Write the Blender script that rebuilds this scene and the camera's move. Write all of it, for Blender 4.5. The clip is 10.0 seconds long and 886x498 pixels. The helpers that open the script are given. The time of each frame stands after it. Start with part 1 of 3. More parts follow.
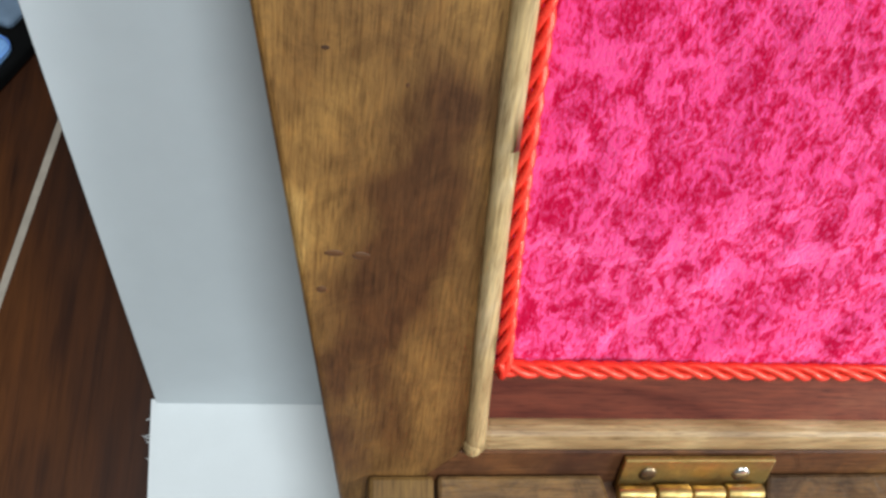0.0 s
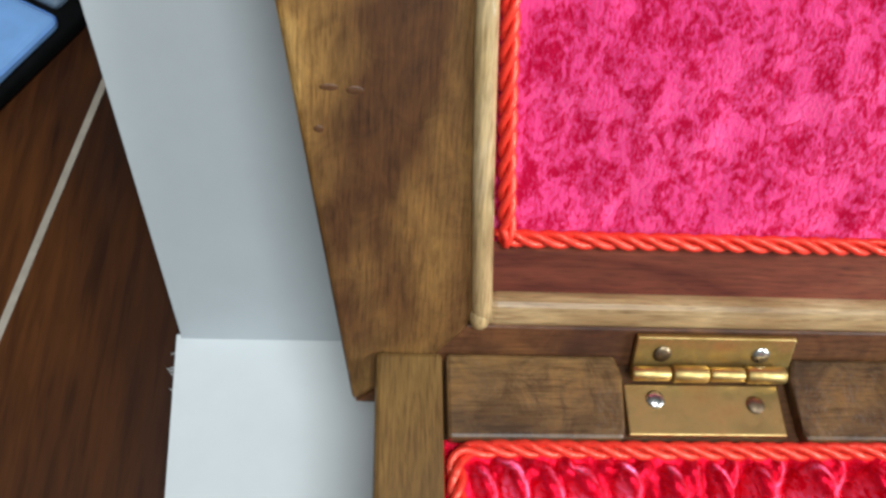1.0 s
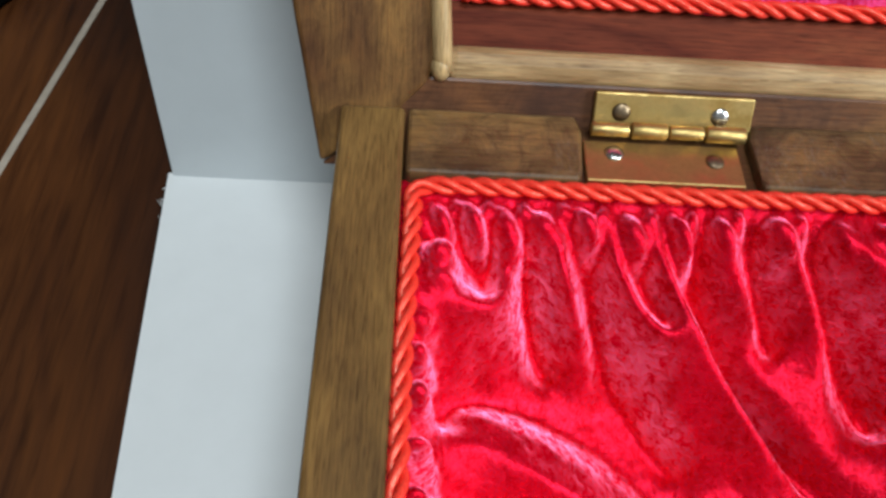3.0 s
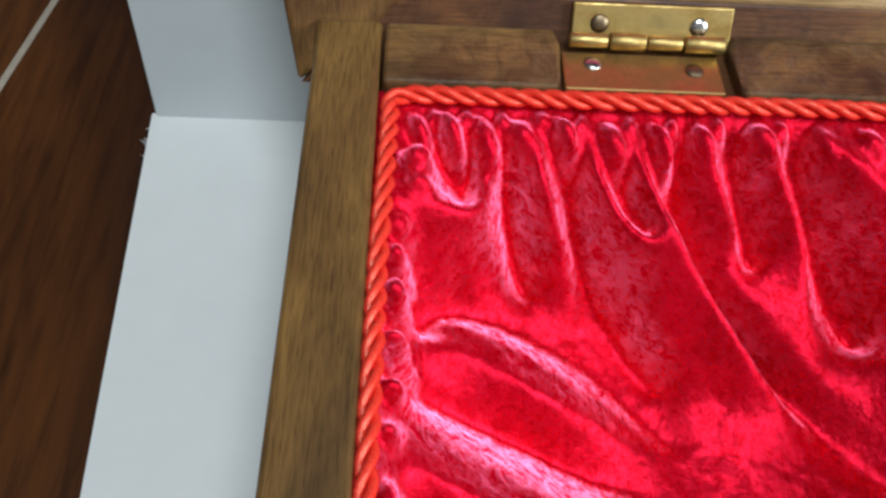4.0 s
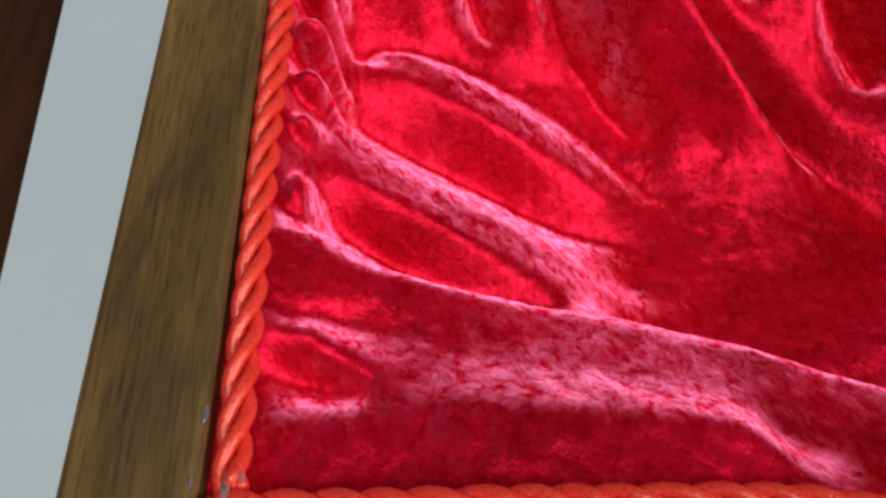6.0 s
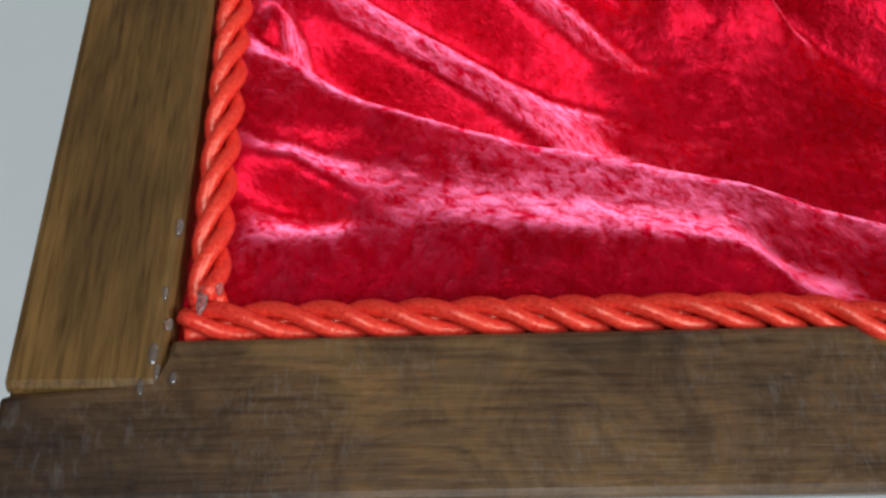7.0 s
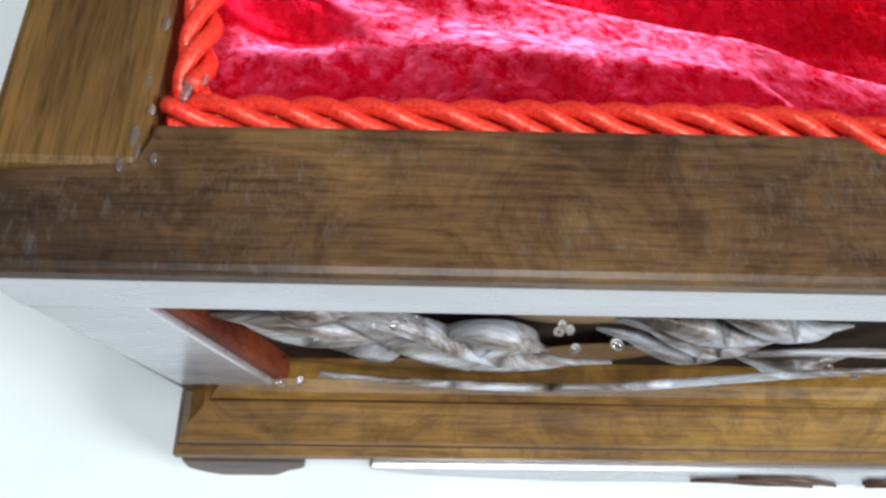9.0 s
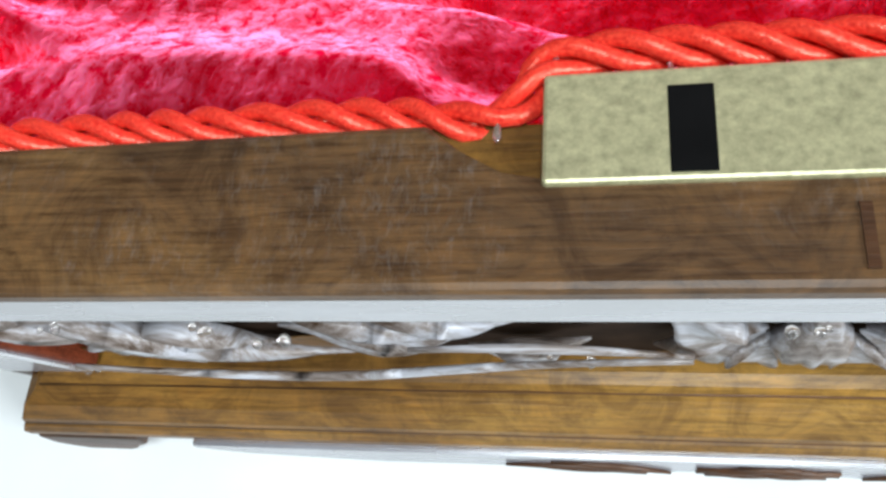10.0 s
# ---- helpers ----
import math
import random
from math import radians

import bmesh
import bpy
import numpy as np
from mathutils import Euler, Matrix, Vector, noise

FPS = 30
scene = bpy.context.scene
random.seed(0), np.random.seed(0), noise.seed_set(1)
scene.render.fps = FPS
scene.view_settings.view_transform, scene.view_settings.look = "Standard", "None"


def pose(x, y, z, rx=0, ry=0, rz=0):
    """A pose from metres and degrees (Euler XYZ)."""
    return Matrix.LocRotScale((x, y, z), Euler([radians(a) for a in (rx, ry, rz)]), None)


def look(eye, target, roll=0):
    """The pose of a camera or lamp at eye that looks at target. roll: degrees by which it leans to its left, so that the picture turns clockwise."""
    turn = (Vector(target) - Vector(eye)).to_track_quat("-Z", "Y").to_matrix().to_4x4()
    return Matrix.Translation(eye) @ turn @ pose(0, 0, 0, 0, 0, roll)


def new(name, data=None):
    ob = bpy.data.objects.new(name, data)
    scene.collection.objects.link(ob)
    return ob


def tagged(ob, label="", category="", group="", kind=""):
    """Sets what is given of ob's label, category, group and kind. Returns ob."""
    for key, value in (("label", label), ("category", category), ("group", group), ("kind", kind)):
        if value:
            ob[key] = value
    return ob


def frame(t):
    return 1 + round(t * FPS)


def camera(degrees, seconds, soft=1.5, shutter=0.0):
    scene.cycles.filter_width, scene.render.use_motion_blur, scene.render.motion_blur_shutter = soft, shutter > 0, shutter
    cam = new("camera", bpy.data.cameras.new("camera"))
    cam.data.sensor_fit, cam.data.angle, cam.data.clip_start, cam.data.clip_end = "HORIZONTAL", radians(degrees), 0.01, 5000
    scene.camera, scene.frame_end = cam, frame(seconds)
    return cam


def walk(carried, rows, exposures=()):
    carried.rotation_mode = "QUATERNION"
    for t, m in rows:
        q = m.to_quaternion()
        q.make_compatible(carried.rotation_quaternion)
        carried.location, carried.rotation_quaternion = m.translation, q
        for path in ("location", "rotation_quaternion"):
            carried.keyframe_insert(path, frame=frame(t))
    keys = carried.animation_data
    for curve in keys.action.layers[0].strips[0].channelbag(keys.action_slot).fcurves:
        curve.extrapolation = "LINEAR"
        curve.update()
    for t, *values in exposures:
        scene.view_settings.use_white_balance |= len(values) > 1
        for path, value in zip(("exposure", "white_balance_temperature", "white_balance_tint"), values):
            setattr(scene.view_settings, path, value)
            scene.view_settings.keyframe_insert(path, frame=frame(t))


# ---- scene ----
cam = camera(55.00, 10.0, soft=2.8)
PATH = [
    (0, (-0.02359, 0.09878, 0.19548), (-0.00743, 0.13702, 0.10451), 23.24),
    (0.5, (-0.01886, 0.08443, 0.19111), (-0.00625, 0.12684, 0.10143), 16.94),
    (1, (-0.01373, 0.06461, 0.18264), (-0.00465, 0.11299, 0.09560), 10.88),
    (1.5, (-0.01171, 0.05090, 0.17648), (-0.00400, 0.10188, 0.09079), 9.32),
    (2, (-0.00887, 0.03479, 0.16870), (-0.00243, 0.09016, 0.08568), 7.67),
    (2.5, (-0.00334, 0.02173, 0.16109), (0.00149, 0.07874, 0.07907), 6.88),
    (4, (0.00561, 0.00173, 0.14780), (0.00945, 0.05926, 0.06609), 4.92),
    (4.5, (0.00776, -0.00668, 0.13706), (0.01170, 0.05088, 0.05538), 4.91),
    (5, (0.01331, -0.01225, 0.12532), (0.01438, 0.04526, 0.04351), 1.49),
    (6.5, (0.01885, -0.01653, 0.11315), (0.01934, 0.03131, 0.02534), -0.07),
    (7, (0.01768, -0.02174, 0.10766), (0.02067, 0.02406, 0.01882), 2.84),
    (7.5, (0.01675, -0.02529, 0.10466), (0.02112, 0.01948, 0.01535), 5.02),
    (8, (0.01937, -0.02834, 0.10156), (0.02082, 0.01661, 0.01224), 2.04),
    (8.5, (0.01650, -0.03473, 0.09751), (0.02270, 0.01364, 0.01021), 7.59),
    (9, (0.01823, -0.03479, 0.09917), (0.02182, 0.01214, 0.01095), 5.08),
    (9.5, (0.03720, -0.03298, 0.10147), (0.02818, 0.01044, 0.01184), -10.20),
    (9.8, (0.05383, -0.03072, 0.09964), (0.03719, 0.01067, 0.01014), -20.35),
    (10, (0.06260, -0.02915, 0.09752), (0.04223, 0.01101, 0.00823), -25.33),
]
walk(cam, [(t, look(eye, target, roll)) for t, eye, target, roll in PATH],
     exposures=[(0, 0.6), (1, 0.55), (2.5, 0.40), (4.5, 0.15), (6.5, -0.15), (7.5, 0.05), (9, 0.45), (10, 0.5)])

# ---------------------------------------------------------------- world and light
world = bpy.data.worlds.new("daylight")
scene.world = world
world.use_nodes = True
sky = world.node_tree.nodes.new("ShaderNodeTexSky")
sky.sky_type, sky.sun_disc = "NISHITA", False
sky.sun_elevation, sky.sun_rotation = radians(35), radians(200)
back = world.node_tree.nodes["Background"]
world.node_tree.links.new(sky.outputs[0], back.inputs[0])
back.inputs[1].default_value = 0.12


def added_lamp(m, w, h, power, color):
    data = bpy.data.lights.new("added_daylight", "AREA")
    data.shape, data.size, data.size_y, data.energy, data.color = "RECTANGLE", w, h, power, color
    ob = new("added_daylight", data)
    ob.matrix_world = m
    return ob


# added daylight lamps: an invented roof window, and a wall window on the inferred side
added_lamp(look((0.25, -0.85, 2.38), (0.05, 0.05, 0.0)), 1.0, 1.0, 40, (0.84, 0.945, 1.0))
added_lamp(look((1.93, -0.85, 1.20), (0.1, 0.05, 0.1)), 0.8, 0.9, 42, (0.86, 0.95, 1.0))


# ---------------------------------------------------------------- materials
def mat(name, **vals):
    m = bpy.data.materials.new(name)
    m.use_nodes = True
    b = m.node_tree.nodes["Principled BSDF"]
    for k, v in vals.items():
        b.inputs[k.replace("_", " ")].default_value = v
    return m, m.node_tree, b


def node(nt, kind, **vals):
    n = nt.nodes.new(kind)
    for k, v in vals.items():
        n.inputs[k.replace("_", " ")].default_value = v
    return n


def coords(nt, scale=(1, 1, 1), turn=(0, 0, 0)):
    c = nt.nodes.new("ShaderNodeTexCoord")
    mp = nt.nodes.new("ShaderNodeMapping")
    mp.inputs["Scale"].default_value = scale
    mp.inputs["Rotation"].default_value = turn
    nt.links.new(c.outputs["Object"], mp.inputs["Vector"])
    return mp.outputs["Vector"]


def ramp(nt, fac, stops):
    r = nt.nodes.new("ShaderNodeValToRGB")
    while len(r.color_ramp.elements) < len(stops):
        r.color_ramp.elements.new(0.5)
    for e, (p, c) in zip(r.color_ramp.elements, stops):
        e.position, e.color = p, (*c, 1)
    nt.links.new(fac, r.inputs["Fac"])
    return r.outputs["Color"]


def bump(nt, b, height, strength, dist):
    n = node(nt, "ShaderNodeBump", Strength=strength, Distance=dist)
    nt.links.new(height, n.inputs["Height"])
    nt.links.new(n.outputs["Normal"], b.inputs["Normal"])
    return n


def blend(nt, a, b, fac, mode="MULTIPLY"):
    m = nt.nodes.new("ShaderNodeMix")
    m.data_type, m.blend_type = "RGBA", mode
    if isinstance(fac, float):
        m.inputs["Factor"].default_value = fac
    else:
        nt.links.new(fac, m.inputs["Factor"])
    nt.links.new(a, m.inputs["A"])
    nt.links.new(b, m.inputs["B"])
    return m.outputs["Result"]


def wood(name, dark, mid, light, grain_axis="X", rough=0.42, coat=0.12, fine=900.0, stain=38.0, spread=1.0, burl=0.0, scuff=0.0):
    """Polished hardwood: long fibres, pores, cloudy stain, fine scratches; burl: how far mottled figure takes over."""
    m, nt, b = mat(name, Roughness=rough, Coat_Weight=coat, Coat_Roughness=0.25)
    b.inputs["Specular IOR Level"].default_value = 0.28
    s = {"X": (0.06, 1, 1), "Y": (1, 0.06, 1), "Z": (1, 1, 0.06)}[grain_axis]
    n1 = node(nt, "ShaderNodeTexNoise", Scale=fine * 2.6, Detail=4.0, Roughness=0.7, Distortion=0.3)
    nt.links.new(coords(nt, s), n1.inputs["Vector"])
    mid_s = tuple(0.16 if q < 1 else 1 for q in s)
    n4 = node(nt, "ShaderNodeTexNoise", Scale=fine * 0.6, Detail=4.0, Roughness=0.6, Distortion=0.9)
    nt.links.new(coords(nt, mid_s), n4.inputs["Vector"])
    n2 = node(nt, "ShaderNodeTexNoise", Scale=stain, Detail=4.0, Roughness=0.62, Distortion=0.8)
    nt.links.new(coords(nt, tuple(0.45 if q < 1 else 1 for q in s)), n2.inputs["Vector"])
    base = ramp(nt, n2.outputs["Fac"], [(0.5 - 0.17 * spread, dark), (0.52, mid), (0.5 + 0.19 * spread, light)])
    fib = ramp(nt, n1.outputs["Fac"], [(0.34, (0.50, 0.44, 0.38)), (0.52, (1, 1, 1)), (0.72, (1.35, 1.28, 1.12))])
    streak = ramp(nt, n4.outputs["Fac"], [(0.36, (0.58, 0.52, 0.46)), (0.52, (1, 1, 1)), (0.70, (1.25, 1.2, 1.1))])
    col = blend(nt, blend(nt, base, streak, 0.30), fib, 0.75)
    if burl:
        n5 = node(nt, "ShaderNodeTexNoise", Scale=fine * 0.16, Detail=8.0, Roughness=0.75, Distortion=1.6)
        nt.links.new(coords(nt, (1, 0.8, 1)), n5.inputs["Vector"])
        fig = ramp(nt, n5.outputs["Fac"], [(0.40, (0.38, 0.30, 0.24)), (0.50, (1, 1, 1)), (0.64, (1.7, 1.55, 1.25))])
        col = blend(nt, col, fig, burl)
    n3 = node(nt, "ShaderNodeTexVoronoi", Scale=fine * 1.1)
    nt.links.new(coords(nt, mid_s), n3.inputs["Vector"])
    pores = ramp(nt, n3.outputs["Distance"], [(0.07, (0.3, 0.25, 0.2)), (0.2, (1, 1, 1))])
    col = blend(nt, col, pores, 0.45)
    if scuff:
        # pale rubbed scratches that run aslant, in loose patches
        n6 = node(nt, "ShaderNodeTexNoise", Scale=fine * 2.2, Detail=4.0, Roughness=0.7, Distortion=0.8)
        nt.links.new(coords(nt, (1, 0.35, 1), (0, 0, 0.7)), n6.inputs["Vector"])
        n7 = node(nt, "ShaderNodeTexNoise", Scale=110.0, Detail=3.0, Roughness=0.6)
        nt.links.new(coords(nt), n7.inputs["Vector"])
        marks = blend(nt, ramp(nt, n6.outputs["Fac"], [(0.50, (0, 0, 0)), (0.72, (1, 1, 1))]), ramp(nt, n7.outputs["Fac"], [(0.46, (0, 0, 0)), (0.62, (scuff,) * 3)]), 1.0)
        pale = nt.nodes.new("ShaderNodeRGB")
        pale.outputs[0].default_value = (0.30, 0.30, 0.30, 1)
        sep = nt.nodes.new("ShaderNodeSeparateColor")
        nt.links.new(marks, sep.inputs[0])
        col = blend(nt, col, pale.outputs[0], sep.outputs[0], "MIX")
    nt.links.new(col, b.inputs["Base Color"])
    rr = ramp(nt, n2.outputs["Fac"], [(0.3, (rough * 1.25,) * 3), (0.7, (rough * 0.8,) * 3)])
    nt.links.new(rr, b.inputs["Roughness"])
    bump(nt, b, n1.outputs["Fac"], 0.3, 0.0002)
    return m


def plain(name, color, rough, noise_scale, amount, relief=0.1):
    m, nt, b = mat(name, Roughness=rough)
    n = node(nt, "ShaderNodeTexNoise", Scale=noise_scale, Detail=6.0, Roughness=0.6)
    nt.links.new(coords(nt), n.inputs["Vector"])
    lo = tuple(q * (1 - amount) for q in color)
    hi = tuple(min(1, q * (1 + amount)) for q in color)
    nt.links.new(ramp(nt, n.outputs["Fac"], [(0.3, lo), (0.7, hi)]), b.inputs["Base Color"])
    bump(nt, b, n.outputs["Fac"], relief, 0.0003)
    return m


RIM_Y = wood("brown_rim_wood_lengthwise", (0.072, 0.036, 0.012), (0.165, 0.087, 0.027), (0.25, 0.140, 0.044), "Y", spread=1.2)
RIM_X = wood("brown_rim_wood_crosswise", (0.045, 0.025, 0.014), (0.118, 0.062, 0.026), (0.215, 0.118, 0.043), "X", stain=24, spread=0.9, burl=0.5, scuff=0.16)
LID_Y = wood("stained_lid_wood", (0.080, 0.032, 0.011), (0.27, 0.14, 0.042), (0.62, 0.40, 0.135), "Y", stain=11, spread=0.55, burl=0.3)
LID_X = wood("reddish_lid_wood", (0.06, 0.022, 0.011), (0.13, 0.052, 0.020), (0.19, 0.09, 0.032), "X", burl=0.3)
LIP = wood("pale_lip_wood", (0.30, 0.18, 0.08), (0.47, 0.32, 0.16), (0.60, 0.45, 0.27), "X", rough=0.35)
LIP_Y = wood("pale_lip_wood_lengthwise", (0.34, 0.21, 0.09), (0.50, 0.35, 0.17), (0.62, 0.47, 0.29), "Y", rough=0.35)
RED_WALL = wood("red_brown_wood", (0.085, 0.016, 0.008), (0.16, 0.034, 0.014), (0.22, 0.065, 0.025), "X", rough=0.55, coat=0.0)
RED_WALL.node_tree.nodes["Principled BSDF"].inputs["Specular IOR Level"].default_value = 0.12
BASE_WOOD = wood("golden_brown_moulding_wood", (0.075, 0.034, 0.008), (0.20, 0.098, 0.020), (0.33, 0.18, 0.040), "X", burl=0.45)
# near-black colour paints the shade in the gaps of the carving
HOLLOW = plain("hollow_shade_wood", (0.030, 0.017, 0.011), 0.85, 260, 0.5)
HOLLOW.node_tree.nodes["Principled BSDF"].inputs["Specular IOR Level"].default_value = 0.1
DARK_WOOD = wood("dark_carved_wood", (0.03, 0.015, 0.008), (0.085, 0.036, 0.015), (0.15, 0.068, 0.026), "X")


def lacquered():
    """Carved wood under a thick, dusty clear lacquer that mirrors at a low angle; its pale bluish colour paints in
    reflected white.
    """
    m, nt, b = mat("lacquered_wood_painted_reflection", Roughness=0.22, IOR=5.0)
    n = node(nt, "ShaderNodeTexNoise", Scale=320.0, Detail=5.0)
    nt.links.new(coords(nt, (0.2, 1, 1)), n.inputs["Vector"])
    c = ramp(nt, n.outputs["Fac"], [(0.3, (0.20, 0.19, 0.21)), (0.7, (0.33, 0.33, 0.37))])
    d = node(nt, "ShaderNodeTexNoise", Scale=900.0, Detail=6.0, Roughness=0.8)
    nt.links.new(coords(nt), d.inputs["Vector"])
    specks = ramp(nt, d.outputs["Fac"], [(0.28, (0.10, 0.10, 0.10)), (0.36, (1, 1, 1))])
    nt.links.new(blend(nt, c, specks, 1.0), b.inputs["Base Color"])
    bump(nt, b, n.outputs["Fac"], 0.15, 0.0002)
    return m


LACQUER = lacquered()


def carved():
    """Carved wood whose white reflections are painted as pale noise streaks, brown left between."""
    m, nt, b = mat("reflection_painted_carving", Roughness=0.34)
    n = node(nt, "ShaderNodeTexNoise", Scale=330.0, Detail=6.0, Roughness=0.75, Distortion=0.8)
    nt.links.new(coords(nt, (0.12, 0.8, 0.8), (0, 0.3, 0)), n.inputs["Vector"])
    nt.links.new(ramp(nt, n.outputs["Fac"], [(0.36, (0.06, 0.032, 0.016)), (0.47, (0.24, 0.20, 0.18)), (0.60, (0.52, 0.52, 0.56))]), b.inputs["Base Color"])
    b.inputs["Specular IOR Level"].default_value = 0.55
    bump(nt, b, n.outputs["Fac"], 0.35, 0.0003)
    return m


CARVED = carved()


def velvet(name, deep, pile, mottled):
    """Crushed pile: matt red body, a pale sheen where it is seen edgeways, grain of the pile."""
    m, nt, b = mat(name, Roughness=0.55)
    b.inputs["Specular IOR Level"].default_value = 0.08 if mottled else 0.0
    b.inputs["Specular Tint"].default_value = (1.0, 0.4, 0.5, 1)
    big = node(nt, "ShaderNodeTexNoise", Scale=260.0 if mottled else 95.0, Detail=5.0, Roughness=0.7, Distortion=1.0)
    nt.links.new(coords(nt, (1.0, 0.7, 1.0), (0, 0, 0.3)), big.inputs["Vector"])
    fine = node(nt, "ShaderNodeTexNoise", Scale=1700.0 if mottled else 1500.0, Detail=3.0, Roughness=0.75)
    nt.links.new(coords(nt, (1.0, 0.45 if mottled else 0.75, 1.0), (0, 0, 0.15)), fine.inputs["Vector"])
    mix = nt.nodes.new("ShaderNodeMath")
    mix.operation = "MULTIPLY_ADD"
    nt.links.new(fine.outputs["Fac"], mix.inputs[0])
    mix.inputs[1].default_value = 0.75 if mottled else 0.5
    nt.links.new(big.outputs["Fac"], mix.inputs[2])
    lo = 0.76 if mottled else 0.62
    col = ramp(nt, mix.outputs[0], [(lo, deep), (lo + 0.10, tuple((p + q) / 2 for p, q in zip(deep, pile))), (lo + 0.20, pile)])
    nt.links.new(col, b.inputs["Base Color"])
    clump = node(nt, "ShaderNodeTexNoise", Scale=520.0, Detail=3.0, Roughness=0.65, Distortion=0.6)
    nt.links.new(coords(nt, (1.0, 0.7, 1.0), (0, 0, 0.5)), clump.inputs["Vector"])
    pat = nt.nodes.new("ShaderNodeMath")
    pat.operation = "MULTIPLY_ADD"
    nt.links.new(fine.outputs["Fac"], pat.inputs[0])
    pat.inputs[1].default_value = 0.6
    nt.links.new(clump.outputs["Fac"], pat.inputs[2])
    bm = bump(nt, b, (fine.outputs["Fac"] if mottled else pat.outputs[0]), 0.6 if mottled else 0.40, 0.0010 if mottled else 0.0005)
    glow = ramp(nt, mix.outputs[0] if mottled else pat.outputs[0], [((lo if mottled else 0.66), ((0.60, 0.02, 0.11) if mottled else (0.62, 0.004, 0.045))), ((lo + 0.25 if mottled else 0.94), (1.0, 0.30, 0.54))])
    out = b.outputs[0]
    if not mottled:
        # the combed pile shines a deep red along its lay
        shine = nt.nodes.new("ShaderNodeBsdfGlossy")
        shine.inputs["Roughness"].default_value = 0.40
        nt.links.new(ramp(nt, pat.outputs[0], [(0.55, (0.20, 0.001, 0.004)), (0.95, (0.44, 0.008, 0.028))]), shine.inputs["Color"])
        nt.links.new(bm.outputs["Normal"], shine.inputs["Normal"])
        both = nt.nodes.new("ShaderNodeAddShader")
        nt.links.new(out, both.inputs[0])
        nt.links.new(shine.outputs[0], both.inputs[1])
        out = both.outputs[0]
    faint = ramp(nt, pat.outputs[0], [(0.70, (0.10, 0.0006, 0.007)), (0.96, (0.46, 0.07, 0.18))])
    for rough, tint in (((0.32, glow), (0.46, glow)) if mottled else ((0.25, glow), (0.38, glow), (0.47, faint))):
        sh = nt.nodes.new("ShaderNodeBsdfSheen")
        sh.distribution = "ASHIKHMIN"
        sh.inputs["Roughness"].default_value = rough
        nt.links.new(tint, sh.inputs["Color"])
        nt.links.new(bm.outputs["Normal"], sh.inputs["Normal"])
        add = nt.nodes.new("ShaderNodeAddShader")
        nt.links.new(out, add.inputs[0])
        nt.links.new(sh.outputs[0], add.inputs[1])
        out = add.outputs[0]
    nt.links.new(out, nt.nodes["Material Output"].inputs["Surface"])
    return m


VELVET = velvet("crimson_velvet", (0.165, 0.0003, 0.0025), (0.27, 0.0008, 0.007), False)
CRUSHED = velvet("crushed_pink_velvet", (0.40, 0.002, 0.030), (0.78, 0.05, 0.20), True)


def satin_cord():
    m, nt, b = mat("red_satin_cord", Roughness=0.30)
    b.inputs["Specular IOR Level"].default_value = 0.9
    b.inputs["Specular Tint"].default_value = (1.0, 0.62, 0.45, 1)
    n = node(nt, "ShaderNodeTexNoise", Scale=3600.0, Detail=2.0)
    nt.links.new(coords(nt, (1, 1, 1)), n.inputs["Vector"])
    c = ramp(nt, n.outputs["Fac"], [(0.3, (0.70, 0.018, 0.014)), (0.7, (1.0, 0.075, 0.042))])
    nt.links.new(c, b.inputs["Base Color"])
    bump(nt, b, n.outputs["Fac"], 0.3, 0.0002)
    return m


CORD = satin_cord()


def metal(name, a, c, rough, stain):
    m, nt, b = mat(name, Metallic=1.0, Roughness=rough)
    n = node(nt, "ShaderNodeTexNoise", Scale=stain, Detail=5.0, Roughness=0.65)
    nt.links.new(coords(nt), n.inputs["Vector"])
    nt.links.new(ramp(nt, n.outputs["Fac"], [(0.35, a), (0.65, c)]), b.inputs["Base Color"])
    nt.links.new(ramp(nt, n.outputs["Fac"], [(0.3, (rough * 1.4,) * 3), (0.7, (rough * 0.7,) * 3)]), b.inputs["Roughness"])
    bump(nt, b, n.outputs["Fac"], 0.2, 0.0002)
    return m


BRASS = metal("worn_brass", (0.34, 0.22, 0.07), (0.66, 0.48, 0.19), 0.46, 180)
BRASS_LOW = metal("reddened_brass", (0.36, 0.20, 0.075), (0.58, 0.41, 0.16), 0.46, 120)
STEEL = metal("screw_steel", (0.45, 0.44, 0.42), (0.75, 0.74, 0.72), 0.25, 400)
TARNISH = metal("tarnished_screw", (0.16, 0.11, 0.07), (0.34, 0.25, 0.15), 0.4, 400)


def clear_glue():
    m, nt, b = mat("clear_glue", Base_Color=(0.86, 0.82, 0.80, 1), Roughness=0.06, IOR=1.5)
    b.inputs["Transmission Weight"].default_value = 0.92
    return m


GLUE = clear_glue()


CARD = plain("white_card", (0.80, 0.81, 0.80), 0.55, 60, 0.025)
# card of the back flap, greyed to paint in its shade
CARD_SHADED = plain("shaded_white_card", (0.56, 0.59, 0.60), 0.6, 60, 0.03)
BRASS_PALE = plain("pale_brushed_brass", (0.48, 0.45, 0.26), 0.36, 1300, 0.28)
BRASS_PALE.node_tree.nodes["Principled BSDF"].inputs["Metallic"].default_value = 0.35
BLACK = plain("black_gap", (0.004, 0.004, 0.004), 0.9, 200, 0.3)
BLACK.node_tree.nodes["Principled BSDF"].inputs["Specular IOR Level"].default_value = 0.1
# colour of the added walls, kept dark to limit bounced light
WALL = plain("unseen_wall_brown", (0.24, 0.22, 0.19), 0.7, 8, 0.03)
